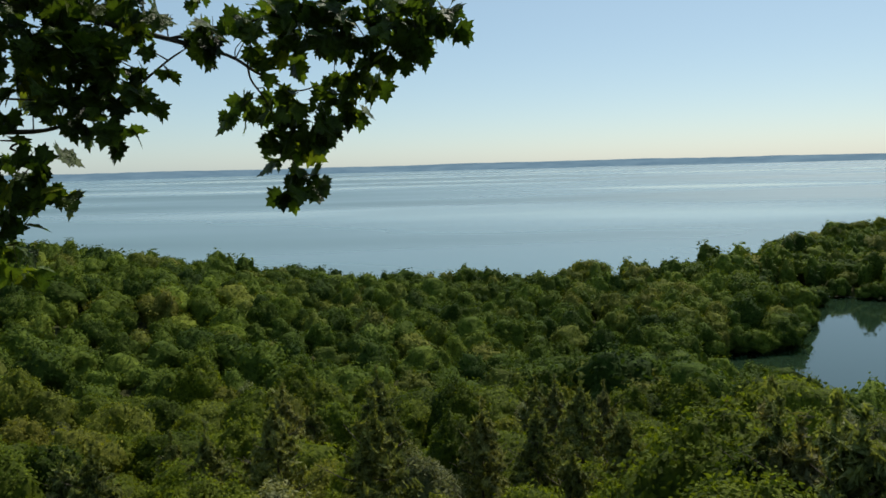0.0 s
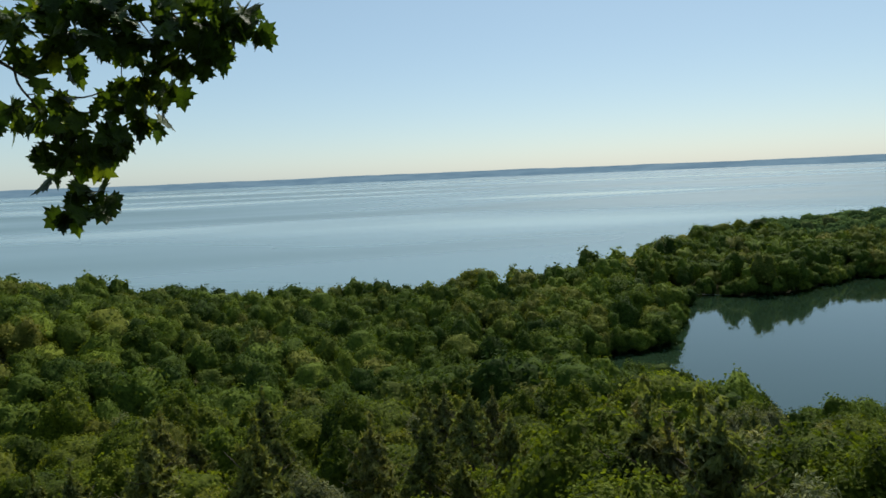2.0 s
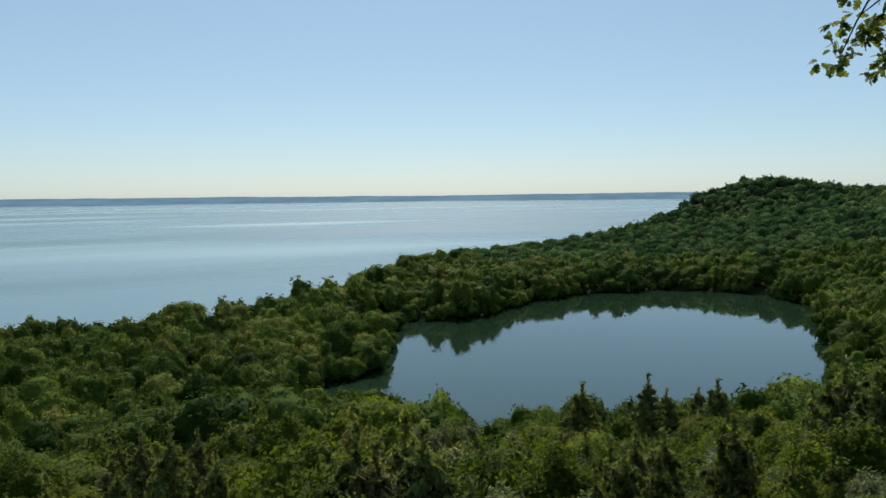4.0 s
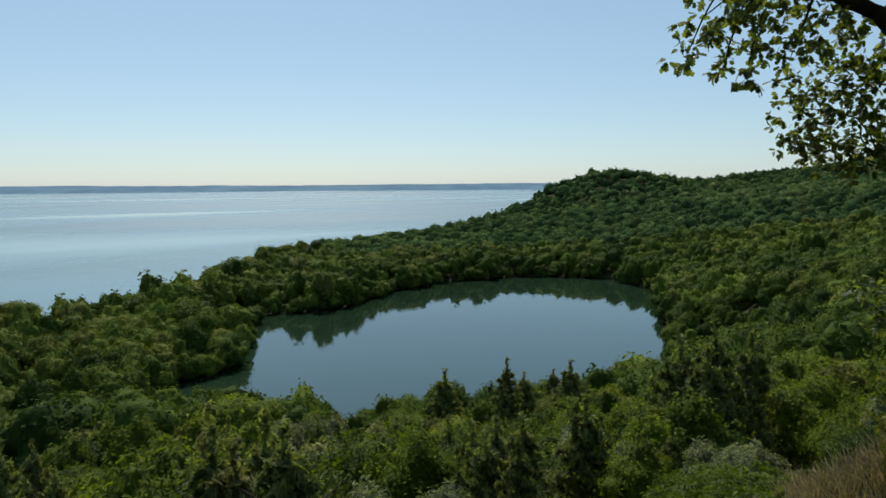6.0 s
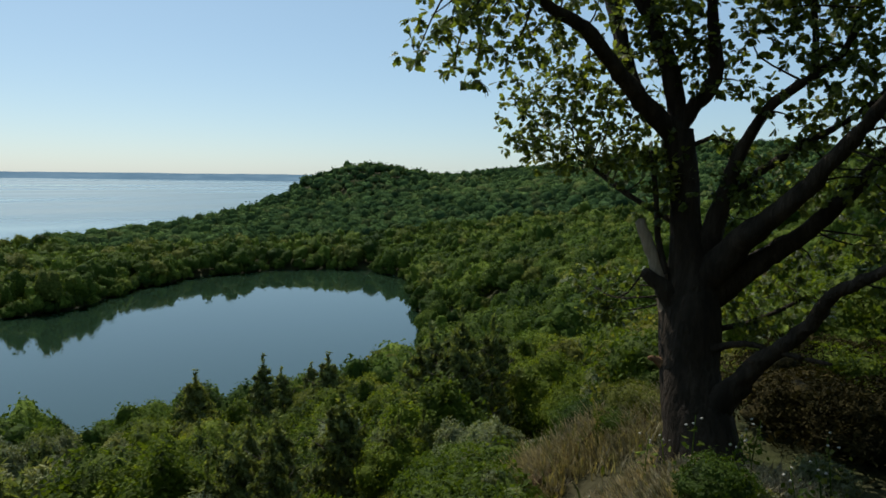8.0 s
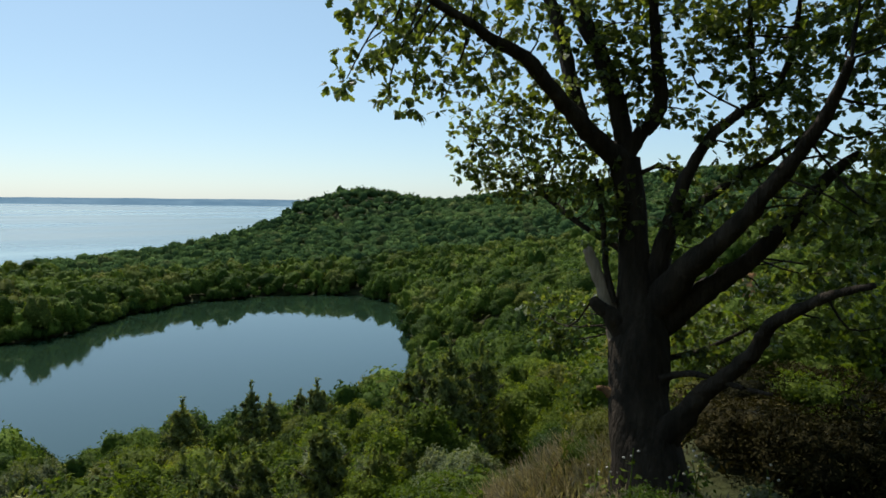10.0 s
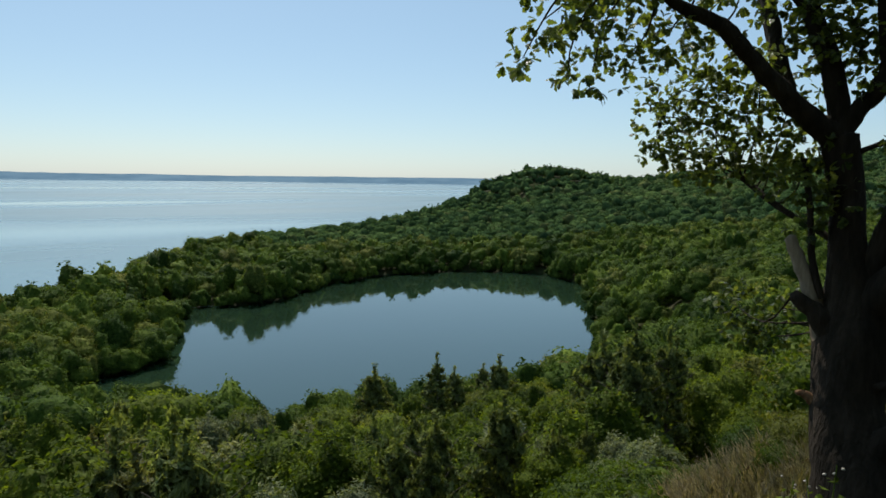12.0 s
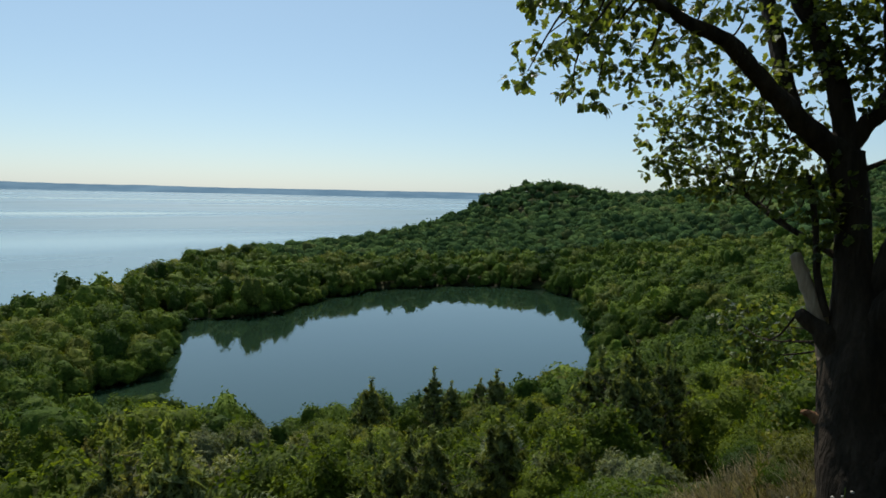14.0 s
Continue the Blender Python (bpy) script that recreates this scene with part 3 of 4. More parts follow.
# ---------------------------------------------------------------- the woods beyond, uncounted
def woods(name, label, templates, spots, rng, leaf):
    vs, fs, ts, n = [], [], [], 0
    groups = {}
    for i, sp in enumerate(spots):
        groups.setdefault(i % len(templates), []).append(sp)
    for k, sps in groups.items():
        tv, tf = templates[k]
        sp = np.array(sps)
        m = len(sp)
        a = rng.uniform(0, 6.283, m)
        sc, st = sp[:, 3] * np.clip(np.exp(rng.normal(0, 0.22, m)), 0.55, 1.32), rng.uniform(0.82, 1.08, m)
        sx, sy = np.exp(rng.normal(0, 0.13, m))[:, None], np.exp(rng.normal(0, 0.13, m))[:, None]
        v = np.empty((m, len(tv), 3))
        c, s_ = np.cos(a)[:, None], np.sin(a)[:, None]
        v[:, :, 0] = (tv[:, 0] * c * sx - tv[:, 1] * s_ * sy) * sc[:, None] + sp[:, :1]
        v[:, :, 1] = (tv[:, 0] * s_ * sx + tv[:, 1] * c * sy) * sc[:, None] + sp[:, 1:2]
        v[:, :, 2] = tv[:, 2] * (sc ** 0.5 * sp[:, 3] ** 0.5 * st)[:, None] + sp[:, 2:3]
        f = tf[None] + (np.arange(m) * len(tv))[:, None, None] + n
        vs.append(v.reshape(-1, 3))
        fs.append(f.reshape(-1, 3))
        ts.append(np.repeat(rng.uniform(0, 1, m), len(tv)))
        n += m * len(tv)
    me = mesh_of(name, np.concatenate(vs), np.concatenate(fs), [leaf])
    at = me.attributes.new("tint", "FLOAT", "POINT")
    at.data.foreach_set("value", np.concatenate(ts).astype(np.float32))
    return tagged(new(name, me), label, "woods", kind="stuff")


def build_woods():
    rng = np.random.default_rng(21)
    shapes = ((8.6, 2.7, 0.1), (9.2, 2.5, 0.2), (8.2, 2.9, 0.0), (9.6, 2.4, 0.3), (8.8, 2.8, 0.1), (7.8, 2.6, 0.0), (9.0, 2.2, 0.4))
    near = [crown(100 + i, r * 1.42, 0.0, h * 0.95, 15, 640, 0.24, ICO2, narrow=0.72, peaked=pk * 0.5, fill=0.9, ragged=0.10, jag=0.06, twigs=12, loose=0.2) for i, (h, r, pk) in enumerate(shapes)]
    mid = [crown(120 + i, r * 1.34, 0.0, h * 0.97, 13, 200, 0.33, ICO2, narrow=0.75, peaked=pk * 0.5, fill=0.88, twigs=8, loose=0.2) for i, (h, r, pk) in enumerate(shapes)]
    hill = [crown(200 + i, r * 1.34, 0.0, h * 0.92, 11, 90, 0.46, ICO1, narrow=0.75, fill=0.9, loose=0.2) for i, (h, r) in enumerate(((8.6, 3.0), (9.4, 3.1), (7.6, 3.3), (10.2, 2.8), (7.2, 3.1)))]
    far = [crown(220 + i, r * 1.38, 0.0, h * 0.9, 8, 36, 0.60, ICO1, narrow=0.75, jag=0.12, twigs=2, loose=0.2) for i, (h, r) in enumerate(((8.0, 3.0), (8.6, 2.8), (7.0, 3.2), (9.4, 2.6), (6.6, 3.1)))]
    x, y = jittered(rng, -330, 360, -45, 420, 5.4)
    s, l = shores(x, y)
    d, az = np.hypot(x, y), np.degrees(np.arctan2(x, y))
    keep = (s > 5) & (l > 0.4) & (d > np.where((az > -36) & (az < 78), SLOPE_END - 3, np.where(az > 78, 58, 84))) & (d < 345) & (az > -42) & (az < 97)
    size = np.where((az > 80) & (d < 150), 0.42, 0.92) + 0.12 * ease(32, 8, l) * (d > 125) - 0.12 * ((az < 28) & (d < 175)) + 0.28 * ease(40, 8, s) * (az > 10)
    size *= 1 + 0.16 * rough_ground(x * 0.45 + 9, y * 0.45)
    size *= 1 - 0.55 * ease(20, 7, np.hypot(x - 98, y - 188)) - 0.4 * ease(34, 16, np.hypot(x - 146, y - 74))
    room = 40.0 - d * tops(az) - ground_height(x, y)
    size = np.where((az > 14) & (az < 63) & (d < np.where(az < 27, 117, 128)), np.clip(room / 8.6, 0.2, 1.2), size)
    spots = np.stack([x, y, ground_height(x, y) - 0.3, np.minimum(size, 1.18)], -1)[keep]
    # bushes leaning over the lake's edge
    t = np.repeat(np.arange(len(LAKE)), 36) + np.tile(np.linspace(0, 1, 36, endpoint=False), len(LAKE))
    ring = np.vstack([LAKE, LAKE[:1]])
    bx, by = np.interp(t, np.arange(len(ring)), ring[:, 0]) + rng.normal(0, 1.6, len(t)), np.interp(t, np.arange(len(ring)), ring[:, 1]) + rng.normal(0, 1.6, len(t))
    _, bl = shores(bx, by)
    ok = (bl > -0.8) & (bl < 3.5) & (rng.uniform(0, 1, len(bx)) < 0.75) & (np.hypot(bx, by) > 118)
    spots = np.concatenate([spots, np.stack([bx, by, 0 * bx - 0.4, rng.uniform(0.35, 0.75, len(bx))], -1)[ok]])
    rng.shuffle(spots)
    by = np.hypot(spots[:, 0], spots[:, 1]) < 190
    woods("woods_by_the_lake", "mixed green broadleaf woods round the lake", near, spots[by], rng, leaf_woods)
    woods("woods_beyond_the_lake", "green broadleaf woods behind the lake", mid, spots[~by], rng, leaf_woods)
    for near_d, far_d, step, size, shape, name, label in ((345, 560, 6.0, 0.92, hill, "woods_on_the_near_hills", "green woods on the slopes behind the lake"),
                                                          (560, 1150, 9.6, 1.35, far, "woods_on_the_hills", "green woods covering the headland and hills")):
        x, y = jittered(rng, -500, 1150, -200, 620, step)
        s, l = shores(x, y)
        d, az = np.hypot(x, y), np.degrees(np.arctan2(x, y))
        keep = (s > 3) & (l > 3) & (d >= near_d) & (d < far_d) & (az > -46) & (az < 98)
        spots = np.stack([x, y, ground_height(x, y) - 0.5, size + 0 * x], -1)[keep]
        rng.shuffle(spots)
        woods(name, label, shape, spots, rng, leaf_hills_hazed)


build_woods()


def plant_unseen_behind():
    """Unseen trees added at the viewer's back to hold off skylight."""
    rng = np.random.default_rng(91)
    for k in range(26):
        a, d = radians(rng.uniform(135, 300)), rng.uniform(6.5, 22)
        x, y = d * math.sin(a), d * math.cos(a)
        plant("broad", k, x, y, rng.uniform(1.0, 1.4), rng.uniform(0, 6.28))


plant_unseen_behind()

# ---------------------------------------------------------------- leaf shapes, limbs
def part(name, me, parent, label=""):
    ob = new(name, me)
    ob.parent = parent
    return tagged(ob, label)


def leaf_fan(outline, fold=0.12, curl=0.15):
    """A flat leaf from half an outline (x across, y along), mirrored, folded along its midrib and curled."""
    rim = [(x, y) for x, y in outline] + [(-x, y) for x, y in reversed(outline[1:-1])]
    ys = [y for _, y in outline]
    mid = [(0, ys[0]), (0, (ys[0] + ys[-1]) * 0.5), (0, ys[-1])]
    v = [(x, y, abs(x) * fold - curl * y * y) for x, y in rim] + [(0, mid[1][1], -curl * mid[1][1] ** 2)]
    c = len(rim)
    return np.array(v, float), np.array([(i, (i + 1) % c, c) for i in range(c)])


OAK_LEAF = leaf_fan([(0.0, 0.0), (0.10, 0.12), (0.24, 0.22), (0.14, 0.32), (0.34, 0.48), (0.20, 0.58), (0.36, 0.76), (0.20, 0.86), (0.0, 1.02)])
MAPLE_LEAF = leaf_fan([(0.0, 0.0), (0.20, -0.04), (0.42, -0.12), (0.37, 0.05), (0.58, 0.09), (0.47, 0.23), (0.72, 0.42), (0.52, 0.44), (0.47, 0.60), (0.31, 0.54), (0.27, 0.68), (0.32, 0.82), (0.15, 0.82), (0.0, 1.06)], 0.12, 0.2)


def smooth_path(pts, steps=4):
    """A rounded line through points with radii (Catmull-Rom)."""
    p = [np.array(q, float) for q in pts]
    out = []
    for i in range(len(p) - 1):
        a, b, c, d = p[max(i - 1, 0)], p[i], p[i + 1], p[min(i + 2, len(p) - 1)]
        for k in range(steps):
            t = k / steps
            out.append(0.5 * (2 * b + (c - a) * t + (2 * a - 5 * b + 4 * c - d) * t * t + (3 * b - a - 3 * c + d) * t ** 3))
    return np.array(out + [p[-1]])


def limb_mesh(pts, rng, sides=9, knots=0.06):
    q = smooth_path(pts)
    q[1:, :3] += rng.normal(0, 1, (len(q) - 1, 3)) * q[1:, 3:] * 0.07
    v, f = tube(q[:, :3], q[:, 3], sides)
    return v * 1.0 + rng.normal(0, 1, v.shape) * knots * np.interp(np.arange(len(v)) / len(v), (0, 1), (q[0, 3], q[-1, 3]))[:, None], f


def trunk_mesh(pts, rng, sides=40):
    """A thick old trunk: bark ridges running up it, swellings, and a flare of roots at the foot."""
    q = smooth_path(pts, 7)
    n = len(q)
    a = np.linspace(0, 2 * math.pi, sides, endpoint=False)[None, :]
    h = (q[:, 2] - q[0, 2])[:, None]
    twist = a + 0.25 * h
    ridge = 0.030 * np.abs(np.sin(6.5 * twist + 0.7 * np.sin(5 * h))) + 0.035 * np.abs(np.sin(10.5 * twist + 1.3 + 0.5 * np.sin(9 * h)))
    swell = 0.05 * np.sin(2 * a + 4.1 * h) + 0.04 * np.sin(3 * a - 6.3 * h + 1) + 0.03 * np.sin(a + 11 * h)
    flare = 0.30 * np.exp(-h / 0.16) * (0.55 + 0.45 * np.sin(5 * a + 0.6))
    k = (1 - 0.03 + ridge + swell + flare + rng.normal(0, 0.008, (n, sides)))
    v, f = tube(q[:, :3], q[:, 3], sides)
    body = v[:n * sides].reshape(n, sides, 3)
    body = q[:, None, :3] + (body - q[:, None, :3]) * k[:, :, None]
    return np.concatenate([body.reshape(-1, 3), v[n * sides:]]), f


def leafy(rng, centre, radius, count, size, rosette=6, droop=0.35):
    """Poses for the leaves of one spray of foliage: rosettes of leaves at the ends of its twigs."""
    out = []
    for _ in range(max(1, round(count / rosette))):
        d = rng.normal(0, 1, 3)
        d /= np.linalg.norm(d)
        hub = centre + d * radius * rng.uniform(0.05, 1.0) ** 0.5
        for _ in range(rosette):
            y = Vector(d * 0.7 + rng.normal(0, 0.75, 3) + np.array([0, 0, -droop])).normalized()
            n = Vector(rng.normal(0, 0.6, 3) + np.array([0, 0, 0.9]))
            x = y.cross(n).normalized()
            z = x.cross(y)
            s = size * rng.uniform(0.65, 1.2)
            m = Matrix((x * s, y * s, z * s)).transposed().to_4x4()
            m.translation = Vector(hub) + y * size * rng.uniform(0.05, 0.3)
            out.append(m)
    return out


def foliage(root, poses, shape, mat, name, near_point, single=300, kinds=3):
    """The nearest leaves as parts of their own, the rest as one part."""
    poses = sorted(poses, key=lambda m: (m.translation - near_point).length)
    meshes = [mesh_of(name, shape[0] * np.array([1, 1, k]), shape[1], [mat]) for k in np.linspace(0.5, 1.8, kinds)]
    for i, m in enumerate(poses[:single]):
        ob = part(name, meshes[i % kinds], root)
        ob.matrix_basis = root.matrix_world.inverted() @ m
    rest = poses[single:]
    if rest:
        v = np.concatenate([shape[0] @ np.array(m.to_3x3()).T + np.array(m.translation) for m in rest])
        f = np.concatenate([shape[1] + i * len(shape[0]) for i in range(len(rest))])
        ob = part("leaves", mesh_of("leaves", v, f, [mat]), root)
        ob.matrix_basis = root.matrix_world.inverted()
        tagged(ob, kind="stuff")


def twigs_to(limb, centres, rng, r=0.008):
    """Thin wavering twigs from a limb out to its sprays."""
    q = smooth_path(limb)[:, :3]
    out = []
    for c in centres:
        c = np.array(c[:3])
        b = q[np.argmin(np.linalg.norm(q - c, axis=1) + 0.25 * np.abs(q[:, 2] - c[2]))]
        m = (b + c) / 2 + rng.normal(0, 0.12, 3) * np.linalg.norm(c - b)
        out.append(tube(smooth_path([(*b, r), (*m, r * 0.7), (*c, r * 0.35)], 3)[:, :3], np.linspace(r, r * 0.35, 7), 5))
    return out


def wooded(name, limbs, spray_lists, rng, root, bark, special, twig=0.008):
    for key, pts in limbs.items():
        label, mat = special.get(key, ("", bark))
        v, f = trunk_mesh(pts, rng) if key == "trunk" else limb_mesh(pts, rng)
        ob = part("trunk" if key == "trunk" else "limb", mesh_of("limb", v, f, [mat], True), root, label)
        ob.matrix_basis = root.matrix_world.inverted()
    for key, cl in spray_lists.items():
        for v, f in twigs_to(limbs[key], cl, rng, twig):
            ob = part("twig", mesh_of("twig", v, f, [bark], True), root)
            ob.matrix_basis = root.matrix_world.inverted()


# ---------------------------------------------------------------- the oak on the brow
oak = {}
oak["trunk"] = [(5.74, 1.09, 38.16, 0.292), (5.73, 1.13, 38.31, 0.235), (5.78, 1.19, 38.51, 0.199), (5.85, 1.24, 38.74, 0.183), (5.93, 1.26, 38.98, 0.194), (6.00, 1.27, 39.19, 0.188), (6.01, 1.30, 39.42, 0.136), (6.02, 1.33, 39.68, 0.106), (6.03, 1.35, 39.95, 0.095), (6.04, 1.39, 40.17, 0.099), (6.04, 1.41, 40.32, 0.099)]
oak["limb_a"] = [(6.03, 1.43, 40.31, 0.084), (5.91, 1.50, 40.37, 0.071), (5.76, 1.60, 40.49, 0.063), (5.61, 1.69, 40.62, 0.054), (5.42, 1.78, 40.76, 0.049), (5.25, 1.86, 40.89, 0.044), (5.05, 1.97, 40.95, 0.036), (4.82, 2.04, 41.01, 0.029), (4.60, 2.11, 41.06, 0.024), (4.39, 2.20, 41.13, 0.018)]
oak["limb_b"] = [(5.87, 1.65, 40.51, 0.049), (5.95, 1.76, 40.78, 0.054), (6.04, 1.85, 41.08, 0.051), (6.09, 1.94, 41.33, 0.048), (6.07, 2.00, 41.53, 0.044), (6.01, 2.06, 41.76, 0.032)]
oak["limb_c"] = [(6.04, 1.41, 40.32, 0.076), (6.03, 1.45, 40.61, 0.065), (6.01, 1.52, 40.85, 0.061), (5.98, 1.62, 41.10, 0.057), (5.97, 1.73, 41.34, 0.054), (5.95, 1.80, 41.55, 0.042), (5.91, 1.86, 41.77, 0.031)]
oak["limb_d"] = [(6.03, 1.40, 40.30, 0.053), (6.03, 1.33, 40.46, 0.049), (6.04, 1.23, 40.59, 0.052), (6.03, 1.18, 40.74, 0.048), (5.98, 1.21, 40.94, 0.040), (5.92, 1.22, 41.18, 0.032), (5.84, 1.23, 41.39, 0.028), (5.75, 1.24, 41.58, 0.021)]
oak["limb_e"] = [(6.02, 1.25, 39.40, 0.083), (6.01, 1.15, 39.69, 0.070), (5.97, 1.07, 39.95, 0.054), (5.91, 0.99, 40.19, 0.043), (5.85, 0.86, 40.42, 0.034), (5.78, 0.72, 40.54, 0.030), (5.72, 0.60, 40.61, 0.026), (5.72, 0.50, 40.69, 0.022), (5.64, 0.44, 40.78, 0.019), (5.54, 0.40, 40.94, 0.015), (5.42, 0.38, 41.12, 0.012)]
oak["limb_e_up"] = [(5.74, 0.60, 40.61, 0.023), (5.68, 0.61, 40.80, 0.019), (5.63, 0.63, 41.00, 0.016), (5.54, 0.64, 41.21, 0.012)]
oak["limb_f"] = [(6.02, 1.21, 39.24, 0.128), (5.87, 1.02, 39.53, 0.096), (5.70, 0.83, 39.73, 0.074), (5.56, 0.66, 39.89, 0.057), (5.44, 0.51, 40.08, 0.049), (5.32, 0.38, 40.25, 0.040), (5.19, 0.29, 40.38, 0.036), (5.06, 0.21, 40.54, 0.029), (4.90, 0.16, 40.69, 0.020)]
oak["limb_f_side"] = [(6.05, 1.15, 39.20, 0.113), (6.00, 0.95, 39.38, 0.087), (5.94, 0.77, 39.53, 0.070), (5.86, 0.61, 39.66, 0.057), (5.77, 0.47, 39.82, 0.049), (5.69, 0.33, 39.99, 0.041), (5.60, 0.20, 40.18, 0.033), (5.51, 0.06, 40.30, 0.023)]
oak["limb_g"] = [(6.02, 1.08, 39.81, 0.033), (5.97, 0.94, 39.99, 0.029), (5.93, 0.78, 40.12, 0.028), (5.87, 0.62, 40.23, 0.024), (5.79, 0.49, 40.30, 0.020), (5.70, 0.37, 40.38, 0.016), (5.61, 0.24, 40.51, 0.012)]
oak["limb_i"] = [(5.78, 1.12, 38.45, 0.136), (5.68, 0.95, 38.66, 0.076), (5.60, 0.79, 38.89, 0.053), (5.53, 0.64, 39.05, 0.048), (5.49, 0.55, 39.16, 0.044), (5.43, 0.50, 39.26, 0.040), (5.32, 0.46, 39.36, 0.036), (5.16, 0.36, 39.46, 0.031), (5.04, 0.26, 39.54, 0.027), (4.94, 0.15, 39.61, 0.020), (4.84, 0.03, 39.66, 0.015)]
oak["limb_j"] = [(5.84, 1.16, 38.85, 0.036), (5.78, 1.02, 38.92, 0.025), (5.69, 0.89, 38.97, 0.020), (5.58, 0.75, 38.98, 0.016), (5.47, 0.59, 38.97, 0.016), (5.35, 0.43, 38.98, 0.009)]
oak["limb_k"] = [(6.06, 1.19, 38.93, 0.034), (6.05, 1.07, 38.98, 0.022), (6.06, 0.91, 39.03, 0.018), (6.10, 0.72, 39.13, 0.014), (6.11, 0.56, 39.24, 0.011)]
oak["limb_l"] = [(5.93, 1.38, 39.04, 0.068), (5.93, 1.44, 39.22, 0.057), (5.90, 1.49, 39.40, 0.045), (5.89, 1.55, 39.56, 0.042), (5.86, 1.61, 39.71, 0.034)]
oak["limb_l_stem"] = [(5.89, 1.42, 39.35, 0.022), (5.88, 1.48, 39.57, 0.023), (5.89, 1.50, 39.76, 0.019), (5.88, 1.52, 39.94, 0.019), (5.85, 1.55, 40.18, 0.015)]
oak["limb_m"] = [(5.83, 1.32, 38.68, 0.065), (5.77, 1.41, 38.77, 0.034), (5.75, 1.49, 38.79, 0.013)]
oak["limb_o"] = [(5.92, 1.35, 39.14, 0.090), (5.87, 1.46, 39.28, 0.060), (5.82, 1.56, 39.36, 0.034)]
oak["limb_n"] = [(6.03, 1.38, 39.68, 0.023), (6.09, 1.65, 39.82, 0.020), (6.17, 1.88, 39.96, 0.021), (6.28, 2.07, 40.08, 0.017)]
oak["limb_p"] = [(6.04, 1.36, 40.19, 0.023), (6.05, 1.27, 40.24, 0.015), (6.05, 1.19, 40.27, 0.015), (6.02, 1.11, 40.25, 0.011)]
oak_sprays = {}
oak_sprays["limb_a"] = [(4.04, 2.34, 40.60, 0.10), (4.19, 2.33, 40.80, 0.14), (4.11, 2.36, 41.00, 0.13), (4.44, 2.30, 40.81, 0.13), (4.61, 2.29, 40.60, 0.12), (4.46, 2.35, 40.57, 0.07), (4.77, 2.18, 40.69, 0.15), (4.49, 2.33, 41.03, 0.19), (4.81, 2.22, 40.95, 0.22), (5.11, 2.10, 40.85, 0.20), (5.09, 1.99, 41.12, 0.28), (5.39, 1.81, 41.12, 0.27), (5.52, 1.94, 40.75, 0.18), (4.68, 2.23, 41.32, 0.24), (4.90, 2.02, 41.35, 0.28)]
oak_sprays["limb_n"] = [(5.87, 2.51, 40.48, 0.17), (5.83, 2.32, 40.64, 0.21), (6.00, 2.49, 40.31, 0.19), (6.09, 2.30, 40.25, 0.21), (5.83, 2.07, 40.53, 0.23), (6.06, 2.08, 40.20, 0.20), (6.01, 1.90, 40.38, 0.24), (6.05, 1.80, 40.18, 0.21), (5.96, 1.68, 40.53, 0.19), (5.90, 1.58, 40.22, 0.17), (6.10, 2.27, 40.09, 0.10), (5.80, 1.82, 40.63, 0.20)]
oak_sprays["limb_c"] = [(5.94, 1.48, 41.01, 0.19), (5.93, 1.33, 41.20, 0.19), (5.99, 1.30, 40.96, 0.15), (5.99, 1.42, 40.81, 0.14), (6.01, 1.61, 40.98, 0.24), (6.08, 1.52, 41.25, 0.31), (6.06, 1.44, 41.41, 0.25), (5.98, 1.73, 41.40, 0.25), (5.96, 1.54, 41.64, 0.34), (5.94, 1.91, 41.72, 0.34)]
oak_sprays["limb_d"] = [(6.06, 1.12, 40.69, 0.16), (6.08, 1.04, 40.64, 0.10), (6.04, 1.27, 40.69, 0.12), (5.95, 1.12, 41.25, 0.12), (5.85, 1.15, 41.59, 0.28)]
oak_sprays["limb_p"] = [(6.05, 1.13, 40.25, 0.06), (6.02, 1.01, 40.22, 0.06)]
oak_sprays["limb_e"] = [(5.64, 0.95, 40.90, 0.12), (5.64, 0.83, 40.98, 0.21), (5.60, 0.77, 41.16, 0.21), (5.64, 0.63, 41.06, 0.24), (5.69, 0.61, 40.81, 0.21), (5.73, 0.45, 40.60, 0.22), (5.59, 0.42, 40.84, 0.22), (5.46, 0.27, 40.99, 0.23), (5.82, 0.84, 40.50, 0.10), (5.85, 0.67, 40.33, 0.16), (5.55, 0.61, 41.39, 0.30)]
oak_sprays["limb_f"] = [(5.30, 0.15, 40.74, 0.19), (5.17, 0.06, 40.90, 0.20), (5.45, 0.32, 40.43, 0.19), (5.46, 0.06, 40.18, 0.23), (5.36, -0.01, 39.91, 0.20), (5.66, 0.15, 39.87, 0.20), (5.67, 0.24, 40.07, 0.20), (5.34, -0.01, 40.40, 0.17), (5.19, 0.22, 41.22, 0.27), (5.10, 0.02, 41.14, 0.26), (5.21, -0.13, 40.52, 0.30), (5.14, -0.19, 40.03, 0.29), (5.13, -0.13, 40.97, 0.30)]
oak_sprays["limb_g"] = [(5.94, 0.87, 39.94, 0.18), (5.92, 1.00, 39.94, 0.15), (5.96, 0.71, 40.05, 0.18), (5.86, 0.48, 40.34, 0.17), (5.87, 0.44, 39.99, 0.17), (5.93, 0.90, 39.73, 0.13)]
oak_sprays["limb_f_side"] = [(6.24, -0.03, 39.61, 0.22), (6.26, 0.36, 39.66, 0.15), (6.25, 0.09, 39.60, 0.18), (6.24, 0.54, 39.46, 0.12)]
oak_sprays["limb_l_stem"] = [(5.87, 1.54, 39.85, 0.13), (5.95, 1.41, 39.93, 0.14), (5.88, 1.50, 40.08, 0.16)]
